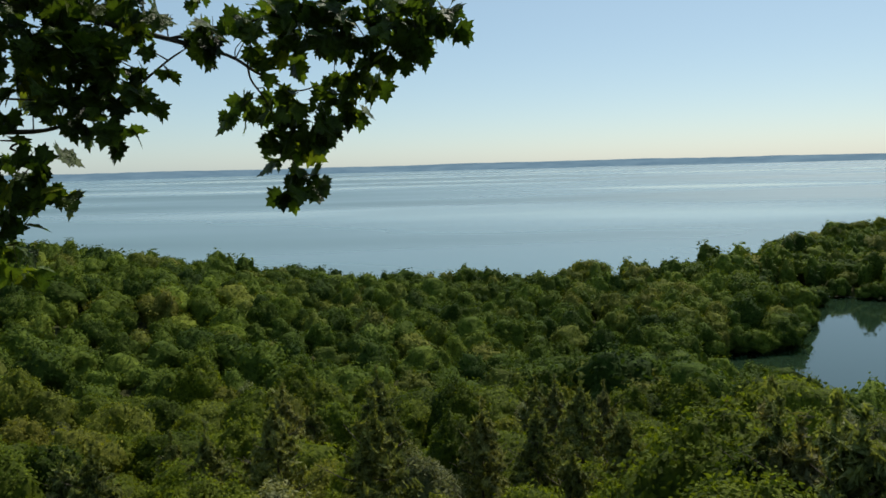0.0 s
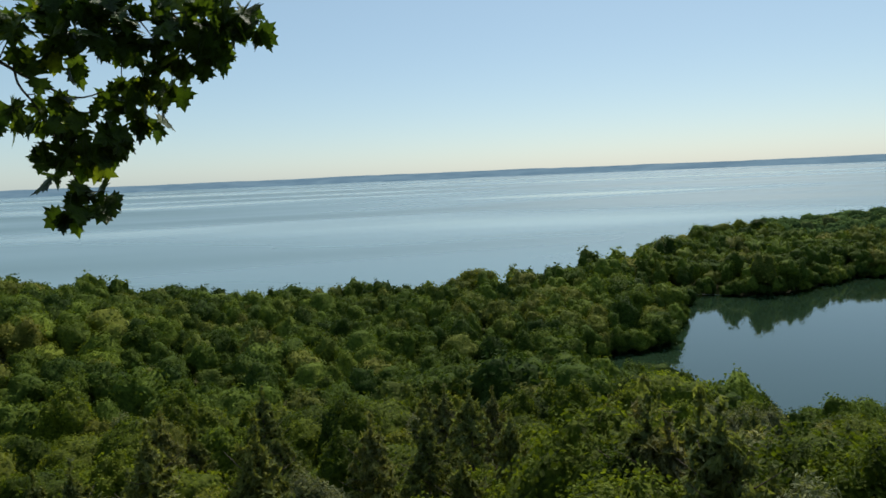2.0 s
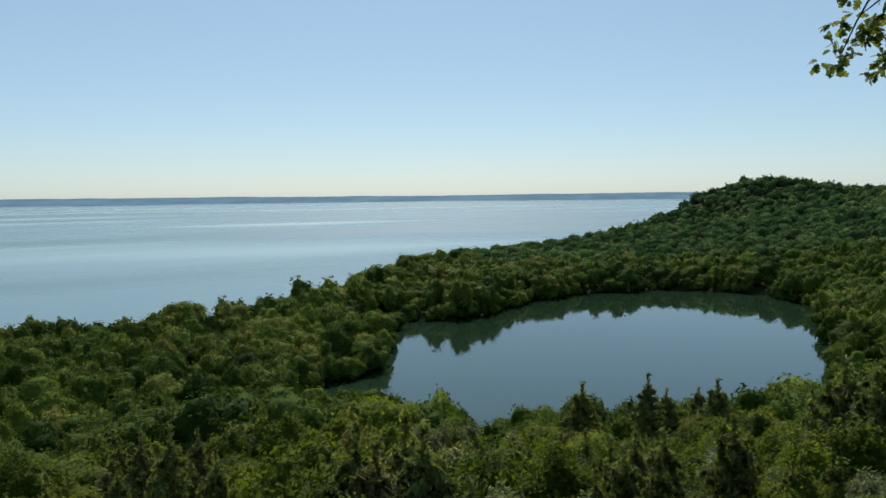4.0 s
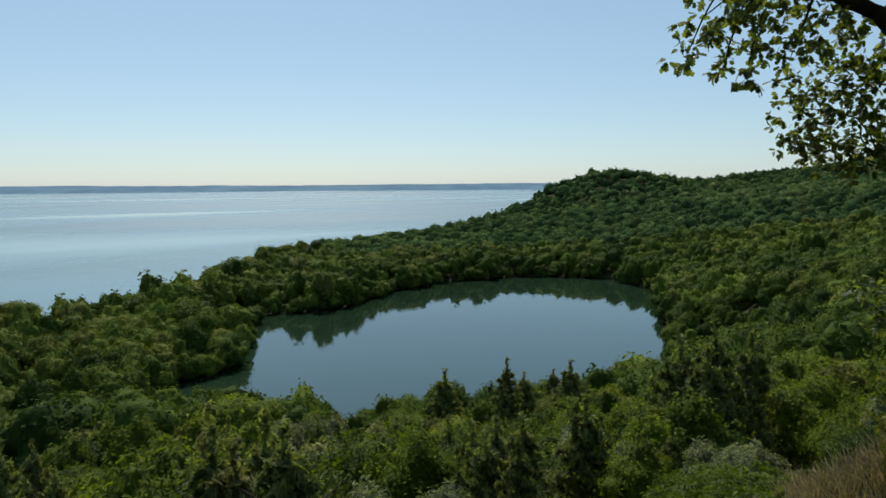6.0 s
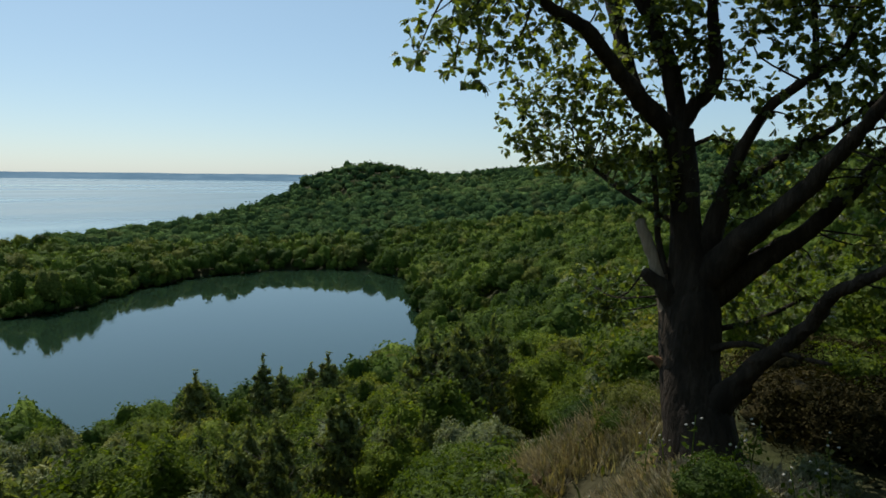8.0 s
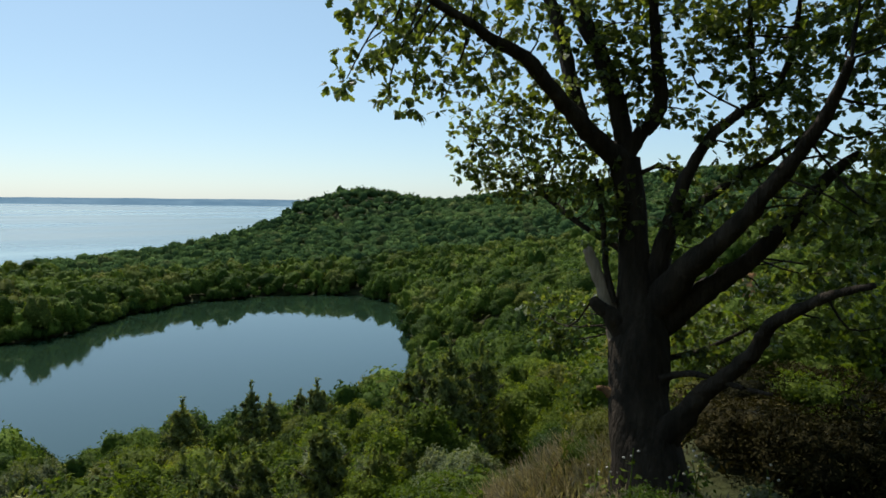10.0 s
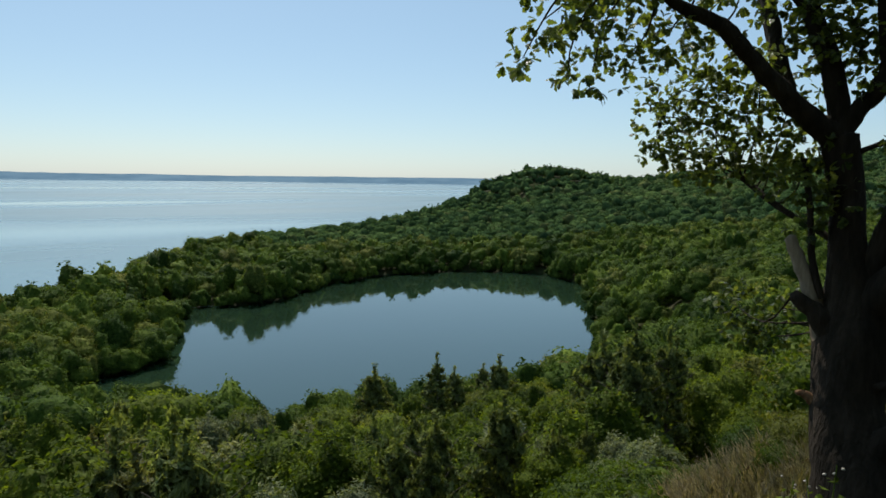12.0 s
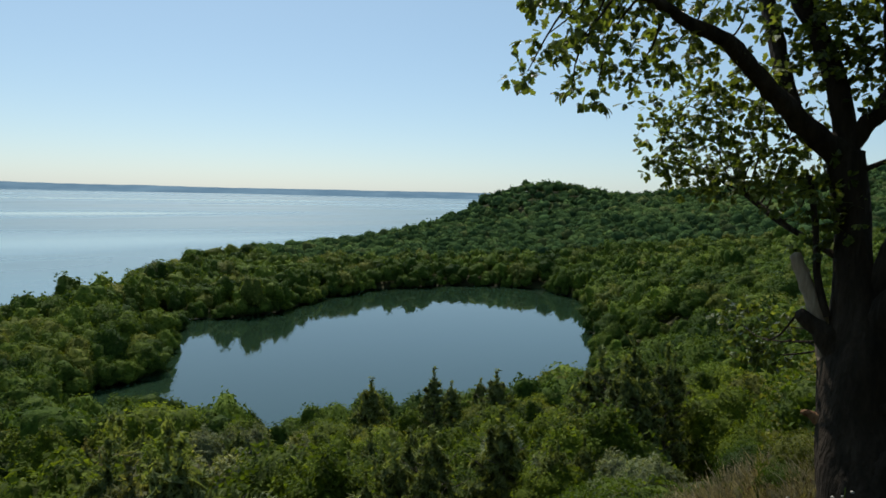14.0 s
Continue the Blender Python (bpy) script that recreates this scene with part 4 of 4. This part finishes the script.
oak_sprays["limb_o"] = [(6.32, 2.11, 39.21, 0.14), (6.34, 1.95, 39.09, 0.17), (6.26, 1.83, 39.02, 0.12), (6.12, 1.71, 39.22, 0.12), (6.31, 2.01, 39.00, 0.12)]
oak_sprays["limb_k"] = [(6.17, 0.90, 39.17, 0.18), (6.21, 0.70, 39.30, 0.16), (6.05, 0.78, 39.00, 0.14), (6.11, 0.48, 39.22, 0.12), (6.04, 0.94, 39.04, 0.11)]
oak_sprays["limb_i"] = [(5.22, 0.10, 39.43, 0.15), (5.11, -0.03, 39.43, 0.16), (5.34, 0.23, 39.55, 0.12)]


def build_oak():
    rng = np.random.default_rng(31)
    base = Vector((5.80, 1.10, ground_at(5.80, 1.10)))
    root = tagged(new("oak_tree"), "old oak with a thick dark trunk and broken limbs", "tree")
    root.matrix_world = Matrix.Translation(base)
    oak["trunk"][0] = (5.76, 1.08, base.z - 0.25, 0.34)
    wooded("oak", oak, oak_sprays, rng, root, bark_oak,
           {"limb_l": ("dead pale limb, its bark gone", bark_pale), "limb_m": ("torn brown stub of a lost limb", wood_torn), "limb_o": ("short rotten stub", bark_oak)})
    poses = []
    for cl in oak_sprays.values():
        for x, y, z, r in cl:
            poses += leafy(rng, np.array((x, y, z)), r * 1.16, min(290, max(44, int(6200 * r * r))), 0.052)
    # the crown goes on above: unseen leaf clusters added to cast shade
    for k in range(130):
        c = np.array((rng.uniform(5.0, 10.0), rng.uniform(-2.8, 2.1), rng.uniform(41.9, 44.2)))
        poses += leafy(rng, c, 0.5, 48, 0.14)
    # more unseen clusters, placed to shade the brush right of the trunk
    for k in range(60):
        c = np.array((rng.uniform(7.5, 11.0), rng.uniform(-0.3, 3.4), rng.uniform(42.7, 44.6)))
        poses += leafy(rng, c, 0.5, 48, 0.14)
    foliage(root, poses, OAK_LEAF, leaf_oak, "leaf", Vector((1.2, 0.4, 40.2)))


build_oak()


# ---------------------------------------------------------------- the maple whose branches hang into view
maple = {}
maple["limb_1"] = [(-2.59, 3.27, 41.02, 0.050), (-2.22, 3.45, 40.91, 0.035), (-1.86, 3.56, 40.80, 0.028), (-1.39, 3.74, 40.68, 0.020), (-1.11, 3.79, 40.60, 0.015), (-0.98, 3.84, 40.52, 0.012), (-0.79, 3.90, 40.42, 0.008), (-0.65, 3.92, 40.45, 0.004)]
maple["limb_2"] = [(-2.66, 3.24, 40.26, 0.030), (-2.27, 3.41, 40.22, 0.022), (-1.98, 3.47, 40.21, 0.018), (-1.82, 3.55, 40.26, 0.015), (-1.56, 3.61, 40.40, 0.011), (-1.37, 3.66, 40.56, 0.008), (-1.25, 3.69, 40.64, 0.004)]
maple["limb_3"] = [(-2.49, 3.24, 40.37, 0.015), (-2.18, 3.39, 40.37, 0.011), (-1.96, 3.47, 40.36, 0.006)]
maple["limb_4"] = [(-1.01, 3.82, 40.60, 0.010), (-1.00, 3.82, 40.48, 0.009), (-0.93, 3.82, 40.37, 0.008), (-0.85, 3.82, 40.19, 0.006), (-0.77, 3.82, 39.96, 0.004)]
maple["limb_5"] = [(-1.39, 3.74, 40.68, 0.015), (-0.87, 3.82, 40.79, 0.012), (-0.52, 3.84, 40.76, 0.010), (-0.22, 3.81, 40.80, 0.006), (0.02, 3.81, 40.82, 0.003)]
maple["limb_6"] = [(-2.24, 3.37, 40.17, 0.012), (-2.07, 3.42, 40.13, 0.009), (-1.99, 3.47, 40.06, 0.004)]
maple_sprays = {}
maple_sprays["limb_2"] = [(-1.96, 3.42, 40.66, 0.26), (-1.72, 3.54, 40.73, 0.26), (-1.86, 3.46, 40.43, 0.23), (-1.60, 3.53, 40.48, 0.21), (-1.51, 3.59, 40.68, 0.21), (-1.66, 3.51, 40.32, 0.14), (-1.49, 3.58, 40.39, 0.09), (-1.63, 3.54, 40.22, 0.08), (-1.96, 3.34, 40.47, 0.19), (-1.74, 3.39, 40.56, 0.19), (-1.74, 3.52, 40.43, 0.16)]
maple_sprays["limb_6"] = [(-1.94, 3.44, 39.99, 0.15), (-2.04, 3.38, 40.08, 0.13), (-2.06, 3.37, 39.91, 0.13), (-2.10, 3.39, 39.68, 0.14), (-2.10, 3.43, 39.57, 0.10), (-2.00, 3.46, 39.92, 0.10)]
maple_sprays["limb_1"] = [(-1.34, 3.68, 40.79, 0.18), (-1.98, 3.39, 40.79, 0.23), (-1.81, 3.47, 40.83, 0.23), (-1.61, 3.56, 40.84, 0.19), (-1.16, 3.75, 40.79, 0.18), (-0.98, 3.76, 40.70, 0.15), (-0.89, 3.77, 40.78, 0.15), (-1.17, 3.71, 40.65, 0.08)]
maple_sprays["limb_5"] = [(-0.69, 3.81, 40.76, 0.19), (-0.58, 3.76, 40.85, 0.16), (-0.08, 3.78, 40.75, 0.11), (-0.22, 3.83, 40.69, 0.13), (-0.52, 3.81, 40.68, 0.21), (-0.34, 3.81, 40.75, 0.19), (-0.16, 3.81, 40.80, 0.16), (-0.41, 3.84, 40.52, 0.14), (-0.54, 3.89, 40.39, 0.14), (-0.32, 3.86, 40.46, 0.10), (-0.13, 3.85, 40.61, 0.09), (-0.75, 3.83, 40.59, 0.06), (-0.56, 3.77, 40.55, 0.14), (0.04, 3.82, 40.79, 0.08), (0.08, 3.83, 40.74, 0.04), (-0.32, 3.89, 40.63, 0.16), (-0.07, 3.88, 40.71, 0.13)]
maple_sprays["limb_4"] = [(-1.05, 3.79, 40.33, 0.08), (-0.91, 3.82, 40.44, 0.11), (-0.85, 3.80, 40.28, 0.14), (-0.64, 3.83, 40.32, 0.14), (-0.56, 3.85, 40.23, 0.09), (-0.89, 3.79, 40.08, 0.08), (-0.74, 3.80, 40.12, 0.13), (-0.65, 3.84, 39.96, 0.08), (-0.77, 3.80, 39.89, 0.09), (-0.70, 3.88, 40.22, 0.13), (-0.82, 3.83, 40.04, 0.09)]


def build_maple():
    rng = np.random.default_rng(41)
    base = Vector((-3.6, 1.0, ground_at(-3.6, 1.0)))
    root = tagged(new("maple_tree"), "maple reaching low leafy branches over the brow", "tree")
    root.matrix_world = Matrix.Translation(base)
    limbs = {k: [(x, y, z, r * 0.62) for x, y, z, r in v] for k, v in maple.items()}
    limbs["trunk"] = [(-3.6, 1.0, base.z - 0.2, 0.2), (-3.58, 1.05, 39.4, 0.16), (-3.6, 1.1, 40.4, 0.14), (-3.5, 1.2, 41.6, 0.11), (-3.55, 1.3, 43.0, 0.06)]
    for key, at_z in (("limb_1", 41.3), ("limb_2", 40.2), ("limb_3", 40.35), ("limb_6", 40.05)):
        limbs[key] = [(-3.52, 1.2, at_z, limbs[key][0][3] * 1.4)] + list(limbs[key])
    wooded("maple", limbs, maple_sprays, rng, root, bark_twig, {}, 0.004)
    poses = []
    for cl in maple_sprays.values():
        for x, y, z, r in cl:
            poses += leafy(rng, np.array((x, y, z)), r * 1.08, max(5, int(600 * r * r + 5)), 0.104, 3, 0.8)
    foliage(root, poses, MAPLE_LEAF, leaf_maple, "leaf", Vector((0.3, 0, 40.2)))


build_maple()


# ---------------------------------------------------------------- the brow: shrubs, dry grass, flowers, sand
def plant_brow():
    rng = np.random.default_rng(51)
    n = 0
    while n < 150:
        a, d = rng.uniform(22, 64), rng.uniform(14, 44)
        x, y = d * math.sin(radians(a)), d * math.cos(radians(a))
        if math.hypot(x - 16, y - 8.5) < 3.2:
            continue
        top = 40.0 - d * rng.uniform(float(tops(a)) + 0.04, 0.47) - ground_at(x, y)
        if top < 1.3:
            continue
        u = rng.uniform()
        kind = "shrub" if top < 2.4 else ("pine" if u < 0.42 else ("close" if u < 0.86 else "willow"))
        h = HEIGHTS[kind][n % len(HEIGHTS[kind])]
        plant(kind, n, x, y, min(1.25, top / h), rng.uniform(0, 6.28))
        n += 1
    # low weeds about the brow
    for k in range(70):
        a, d = radians(rng.uniform(62, 92)), rng.uniform(7.6, 13)
        x, y = d * math.sin(a), d * math.cos(a)
        if 64 < math.degrees(a) < 80:
            continue
        plant("shrub", k, x, y, rng.uniform(0.14, 0.36), rng.uniform(0, 6.28))
    for k in range(34):
        a, d = radians(rng.uniform(66, 87)), rng.uniform(3.6, 6.4)
        x, y = d * math.sin(a), d * math.cos(a)
        if math.hypot(x - 5.8, y - 1.1) > 0.45:
            plant("weed", k, x, y, rng.uniform(0.4, 0.85), rng.uniform(0, 6.28))
    # weeds in the dry grass, and bushes on the flank beside it
    for k in range(7):
        a, d = radians(rng.uniform(65, 80)), rng.uniform(3.7, 5.9)
        x, y = d * math.sin(a), d * math.cos(a)
        if math.hypot(x - 5.8, y - 1.1) > 0.5:
            plant("shrub", k, x, y, rng.uniform(0.09, 0.19), rng.uniform(0, 6.28))
    for k in range(46):
        a, d = radians(rng.uniform(63, 71)), rng.uniform(5.2, 17)
        x, y = d * math.sin(a), d * math.cos(a)
        top = 40.0 - d * (0.36 + 0.012 * max(0, math.degrees(a) - 66)) - ground_at(x, y)
        kind = "willow" if k % 5 == 0 else "shrub"
        plant(kind, k, x, y, min(0.8, max(0.16, top) / HEIGHTS[kind][k % 2]), rng.uniform(0, 6.28))
    for k in range(60):
        a, d = radians(rng.uniform(66, 80)), rng.uniform(8.4, 18)
        x, y = d * math.sin(a), d * math.cos(a)
        plant("shrub", k, x, y, rng.uniform(0.12, 0.3), rng.uniform(0, 6.28))
    # shade-dark brush filling the dim ground right of the trunk
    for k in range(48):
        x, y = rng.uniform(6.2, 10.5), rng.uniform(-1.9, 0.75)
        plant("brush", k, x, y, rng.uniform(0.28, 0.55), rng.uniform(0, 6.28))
    for k in range(40):
        a, d = radians(rng.uniform(79, 93)), rng.uniform(10.5, 19)
        x, y = d * math.sin(a), d * math.cos(a)
        plant("shrub", k, x, y, rng.uniform(0.5, 0.95), rng.uniform(0, 6.28))
    # silvery and yellow-green bushes on the edge
    for k, (x, y, top, kind) in enumerate(((21.4, 9.5, 31.3, "willow"), (21.6, 8.7, 31.2, "willow"), (19.6, 9.4, 31.6, "shrub"), (18.4, 7.6, 32.6, "willow"), (16.6, 7.0, 33.0, "shrub"),
                                           (15.2, 6.6, 33.3, "shrub"), (13.6, 6.3, 33.6, "shrub"), (17.6, 5.4, 33.9, "shrub"), (20.5, 6.0, 33.6, "shrub"), (14.6, 6.6, 34.6, "willow"), (15.6, 7.2, 34.1, "willow"), (13.4, 5.6, 35.2, "willow"), (12.6, 5.9, 34.6, "shrub"), (11.8, 4.9, 35.4, "shrub"))):
        plant(kind, k, x, y, max(0.12, (top - ground_at(x, y) + 0.12) / HEIGHTS[kind][k % 2]), k * 2.1)
    # brush under the oak, its colour darkened to stand for the shade
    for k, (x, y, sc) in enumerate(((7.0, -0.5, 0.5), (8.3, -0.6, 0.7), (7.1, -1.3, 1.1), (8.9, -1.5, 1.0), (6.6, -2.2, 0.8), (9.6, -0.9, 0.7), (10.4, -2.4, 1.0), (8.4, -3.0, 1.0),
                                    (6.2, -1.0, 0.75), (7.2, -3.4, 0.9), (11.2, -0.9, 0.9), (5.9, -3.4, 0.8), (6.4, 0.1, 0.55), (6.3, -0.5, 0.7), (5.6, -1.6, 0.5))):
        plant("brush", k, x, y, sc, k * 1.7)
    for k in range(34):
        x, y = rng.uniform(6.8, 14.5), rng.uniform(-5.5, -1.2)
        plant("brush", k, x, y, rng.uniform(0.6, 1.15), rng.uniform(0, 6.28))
    for k in range(105):
        a, d = radians(rng.uniform(79, 112)), 15 + 46 * rng.uniform() ** 1.3
        x, y = d * math.sin(a), d * math.cos(a)
        top = 40.0 - d * (0.155 if 83 < math.degrees(a) < 90 else 0.075) - ground_at(x, y)
        plant("shrub", k, x, y, min(rng.uniform(0.6, 1.3) * (0.7 + d / 40), max(0.3, top / 2.0)), rng.uniform(0, 6.28))
    for k in range(26):
        a, d = radians(rng.uniform(81, 108)), rng.uniform(24, 70)
        x, y = d * math.sin(a), d * math.cos(a)
        top = 40.0 - d * (0.155 if 83 < math.degrees(a) < 90 else 0.055) - ground_at(x, y)
        plant("close", k, x, y, min(0.75, max(0.25, top / 7.0)) * rng.uniform(0.75, 1.0), rng.uniform(0, 6.28))


def grass(name, label, mat, seed, count, region, height, lean=0.35, width=0.006):
    """Single blades, each a bent strip of two triangles, in tufts."""
    rng = np.random.default_rng(seed)
    xs, ys = region(rng, count)
    zs = ground_height(xs, ys) - 0.02
    h = height * rng.uniform(0.45, 1.25, count)
    a = rng.uniform(0, 6.283, count)
    l = lean * h * rng.uniform(0.2, 1.4, count)
    w = width * rng.uniform(0.6, 1.5, count)
    base = np.stack([xs, ys, zs], -1)
    side = np.stack([-np.sin(a) * w, np.cos(a) * w, 0 * w], -1)
    out = np.stack([np.cos(a) * l, np.sin(a) * l, 0 * l], -1)
    up = np.stack([0 * h, 0 * h, h], -1)
    v = np.stack([base - side, base + side, base + out * 0.35 + up * 0.6 + side * 0.8, base + out * 0.35 + up * 0.6 - side * 0.8, base + out + up], 1).reshape(-1, 3)
    k = np.arange(count)[:, None] * 5
    f = np.concatenate([k + np.array([0, 1, 2]), k + np.array([0, 2, 3]), k + np.array([3, 2, 4])], 0)
    me = mesh_of(name, v, f, [mat])
    at = me.attributes.new("tint", "FLOAT", "POINT")
    at.data.foreach_set("value", np.repeat(rng.uniform(0, 1, count), 5).astype(np.float32))
    tagged(new(name, me), label, "grass", kind="stuff")


def tufted(a0, a1, d0, d1, per=40, spread=0.16):
    def region(rng, count):
        m = count // per + 1
        a = np.radians(rng.uniform(a0, a1, m))
        d = np.sqrt(rng.uniform(d0 * d0, d1 * d1, m))
        x, y = np.repeat(d * np.sin(a), per)[:count], np.repeat(d * np.cos(a), per)[:count]
        return x + rng.normal(0, spread, count), y + rng.normal(0, spread, count)
    return region


def along_edge(per, spread=0.13):
    def region(rng, count):
        m = count // per + 1
        t, off = rng.uniform(0, 1, m), rng.uniform(-0.3, 0.8, m)
        x, y = 8.75 - 0.5 * t + 0.22 * np.sin(t * 17) + off, 1.2 + 3.0 * t
        return np.repeat(x, per)[:count] + rng.normal(0, spread, count), np.repeat(y, per)[:count] + rng.normal(0, spread, count)
    return region


def flower(seed):
    """A weed with a leafy stem and small white heads."""
    rng = np.random.default_rng(seed)
    h = rng.uniform(0.22, 0.42)
    root = tagged(new("white_flower"), "tall weed with small white flower heads", "flower", "white flowers under the oak")
    part("stem", mesh_of("stem", *tube([(0, 0, -0.05), (0.02, 0.01, h * 0.5), (0.03, 0.04, h)], [0.005, 0.004, 0.003], 5), [leaf_shrub]), root)
    pos = np.array([(rng.normal(0, 0.05), rng.normal(0, 0.05), z) for z in rng.uniform(0.05, h * 0.85, 22)])
    part("leaves", mesh_of("leaves", *sprays(rng, pos, rng.normal(0, 0.4, pos.shape) + np.array([0, 0, 1]), 0.022), [leaf_shrub]), root)
    for k in range(3):
        c = np.array((0.03 + rng.normal(0, 0.035), 0.04 + rng.normal(0, 0.035), h + rng.uniform(-0.08, 0.03)))
        v = ICO1[0] * np.array([0.008, 0.008, 0.006]) * rng.uniform(0.8, 1.2, (42, 1)) + c
        part("flower_head", mesh_of("flower_head", v, ICO1[1], [petal_white]), root)
    return root


petal_white = surface("white_petals", [(0.3, (0.36, 0.32, 0.26)), (0.7, (0.54, 0.49, 0.42))], 60, 0.7, fine=4, relief=(0.2, 0.002))


def build_brow():
    plant_brow()
    grass("dry_grass", "tall dry straw-coloured grass on the brow", grass_dry, 61, 30000, tufted(66, 84, 3.2, 5.5, 18, 0.16), 0.095, 0.75, 0.007)
    grass("dry_grass", "thin dry grass out to the earth edge", grass_dry, 68, 15000, tufted(66, 78, 5.4, 7.8, 18, 0.16), 0.11, 0.75, 0.008)
    grass("dry_grass", "dry bleached grass hanging over the earth edge", grass_dry, 65, 14000, along_edge(14), 0.26, 0.8)
    grass("green_grass", "short green grass and weeds on the brow", grass_green, 62, 16000, tufted(60, 68, 6.0, 18, 20, 0.3), 0.10, 0.6, 0.009)
    grass("slope_grass", "yellow-green rough grass on the slope", grass_green, 63, 30000, tufted(55, 112, 9, 60, 30, 0.4), 0.3, 0.5, 0.02)
    grass("rough_grass", "rough yellow-green grass behind the earth edge", grass_green, 66, 26000, tufted(58, 81, 9.2, 18, 25, 0.25), 0.22, 0.6, 0.012)
    grass("meadow_grass", "bright yellow-green grass in a gap of the bushes", grass_meadow, 67, 9000, tufted(58.5, 64.5, 13.5, 20, 25, 0.25), 0.24, 0.5, 0.014)
    rng = np.random.default_rng(64)
    made = [flower(70 + i) for i in range(3)]
    for i in range(20):
        a, d = radians(rng.uniform(66, 86)), rng.uniform(3.8, 6.0)
        x, y = d * math.sin(a), d * math.cos(a)
        m = Matrix.Translation((x, y, ground_at(x, y))) @ Matrix.Rotation(rng.uniform(0, 6.28), 4, "Z")
        ob = made[i] if i < 3 else copy_thing(made[i % 3], Matrix.Identity(4))
        ob.matrix_basis = m


build_brow()


def build_sand_bank():
    """A bare sandy face high on the slope."""
    rng = np.random.default_rng(77)
    u, w = np.meshgrid(np.linspace(-1, 1, 25), np.linspace(0, 1, 9), indexing="ij")
    x = 78 + 1.6 * w + rng.normal(0, 0.12, u.shape)
    y = 3.0 + u * 2.2 + rng.normal(0, 0.12, u.shape)
    z = 29.9 + w * 3.4 * (1 - 0.5 * u * u) + rng.normal(0, 0.1, u.shape)
    i, j = np.meshgrid(np.arange(24), np.arange(8), indexing="ij")
    f = np.stack([i * 9 + j, (i + 1) * 9 + j, (i + 1) * 9 + j + 1, i * 9 + j + 1], -1).reshape(-1, 4)
    tagged(new("sand_bank", mesh_of("sand_bank", np.stack([x, y, z], -1).reshape(-1, 3), f, [sand], True)), "bare orange sandy bank on the hillside", "bank", kind="structure")


build_sand_bank()


def build_earth_bank():
    """A worn step in the brow: a low crumbling face of brown earth under a ragged lip."""
    rng = np.random.default_rng(78)
    n, rows = 70, 9
    t = np.linspace(0, 1, n)
    ly = 1.2 + 3.0 * t
    lx = 8.75 - 0.5 * t + 0.22 * np.sin(t * 17) + 0.10 * np.sin(t * 47 + 1) + rng.normal(0, 0.035, n)
    top = ground_height(lx + 0.4, ly) + 0.05 + 0.05 * np.sin(t * 31)
    v = [np.stack([lx + 0.9, ly, ground_height(lx + 0.9, ly) - 0.04], -1)]
    for k in range(rows):
        w = k / (rows - 1)
        out = (0.0, -0.05, 0.03, 0.0, 0.06, 0.05, 0.12, 0.22, 0.4)[k] * (0.6 + 0.8 * rng.uniform(size=n))
        drop = 0.75 * ease(0, 0.12, np.minimum(t, 1 - t))
        v.append(np.stack([lx - out, ly, top - w * drop + rng.normal(0, 0.02, n)], -1))
    i, j = np.meshgrid(np.arange(rows), np.arange(n - 1), indexing="ij")
    f = np.stack([i * n + j, i * n + j + 1, (i + 1) * n + j + 1, (i + 1) * n + j], -1).reshape(-1, 4)
    tagged(new("earth_bank", mesh_of("earth_bank", np.concatenate(v), f, [earth])), "crumbling brown earth edge beside the oak", "bank", kind="structure")


build_earth_bank()
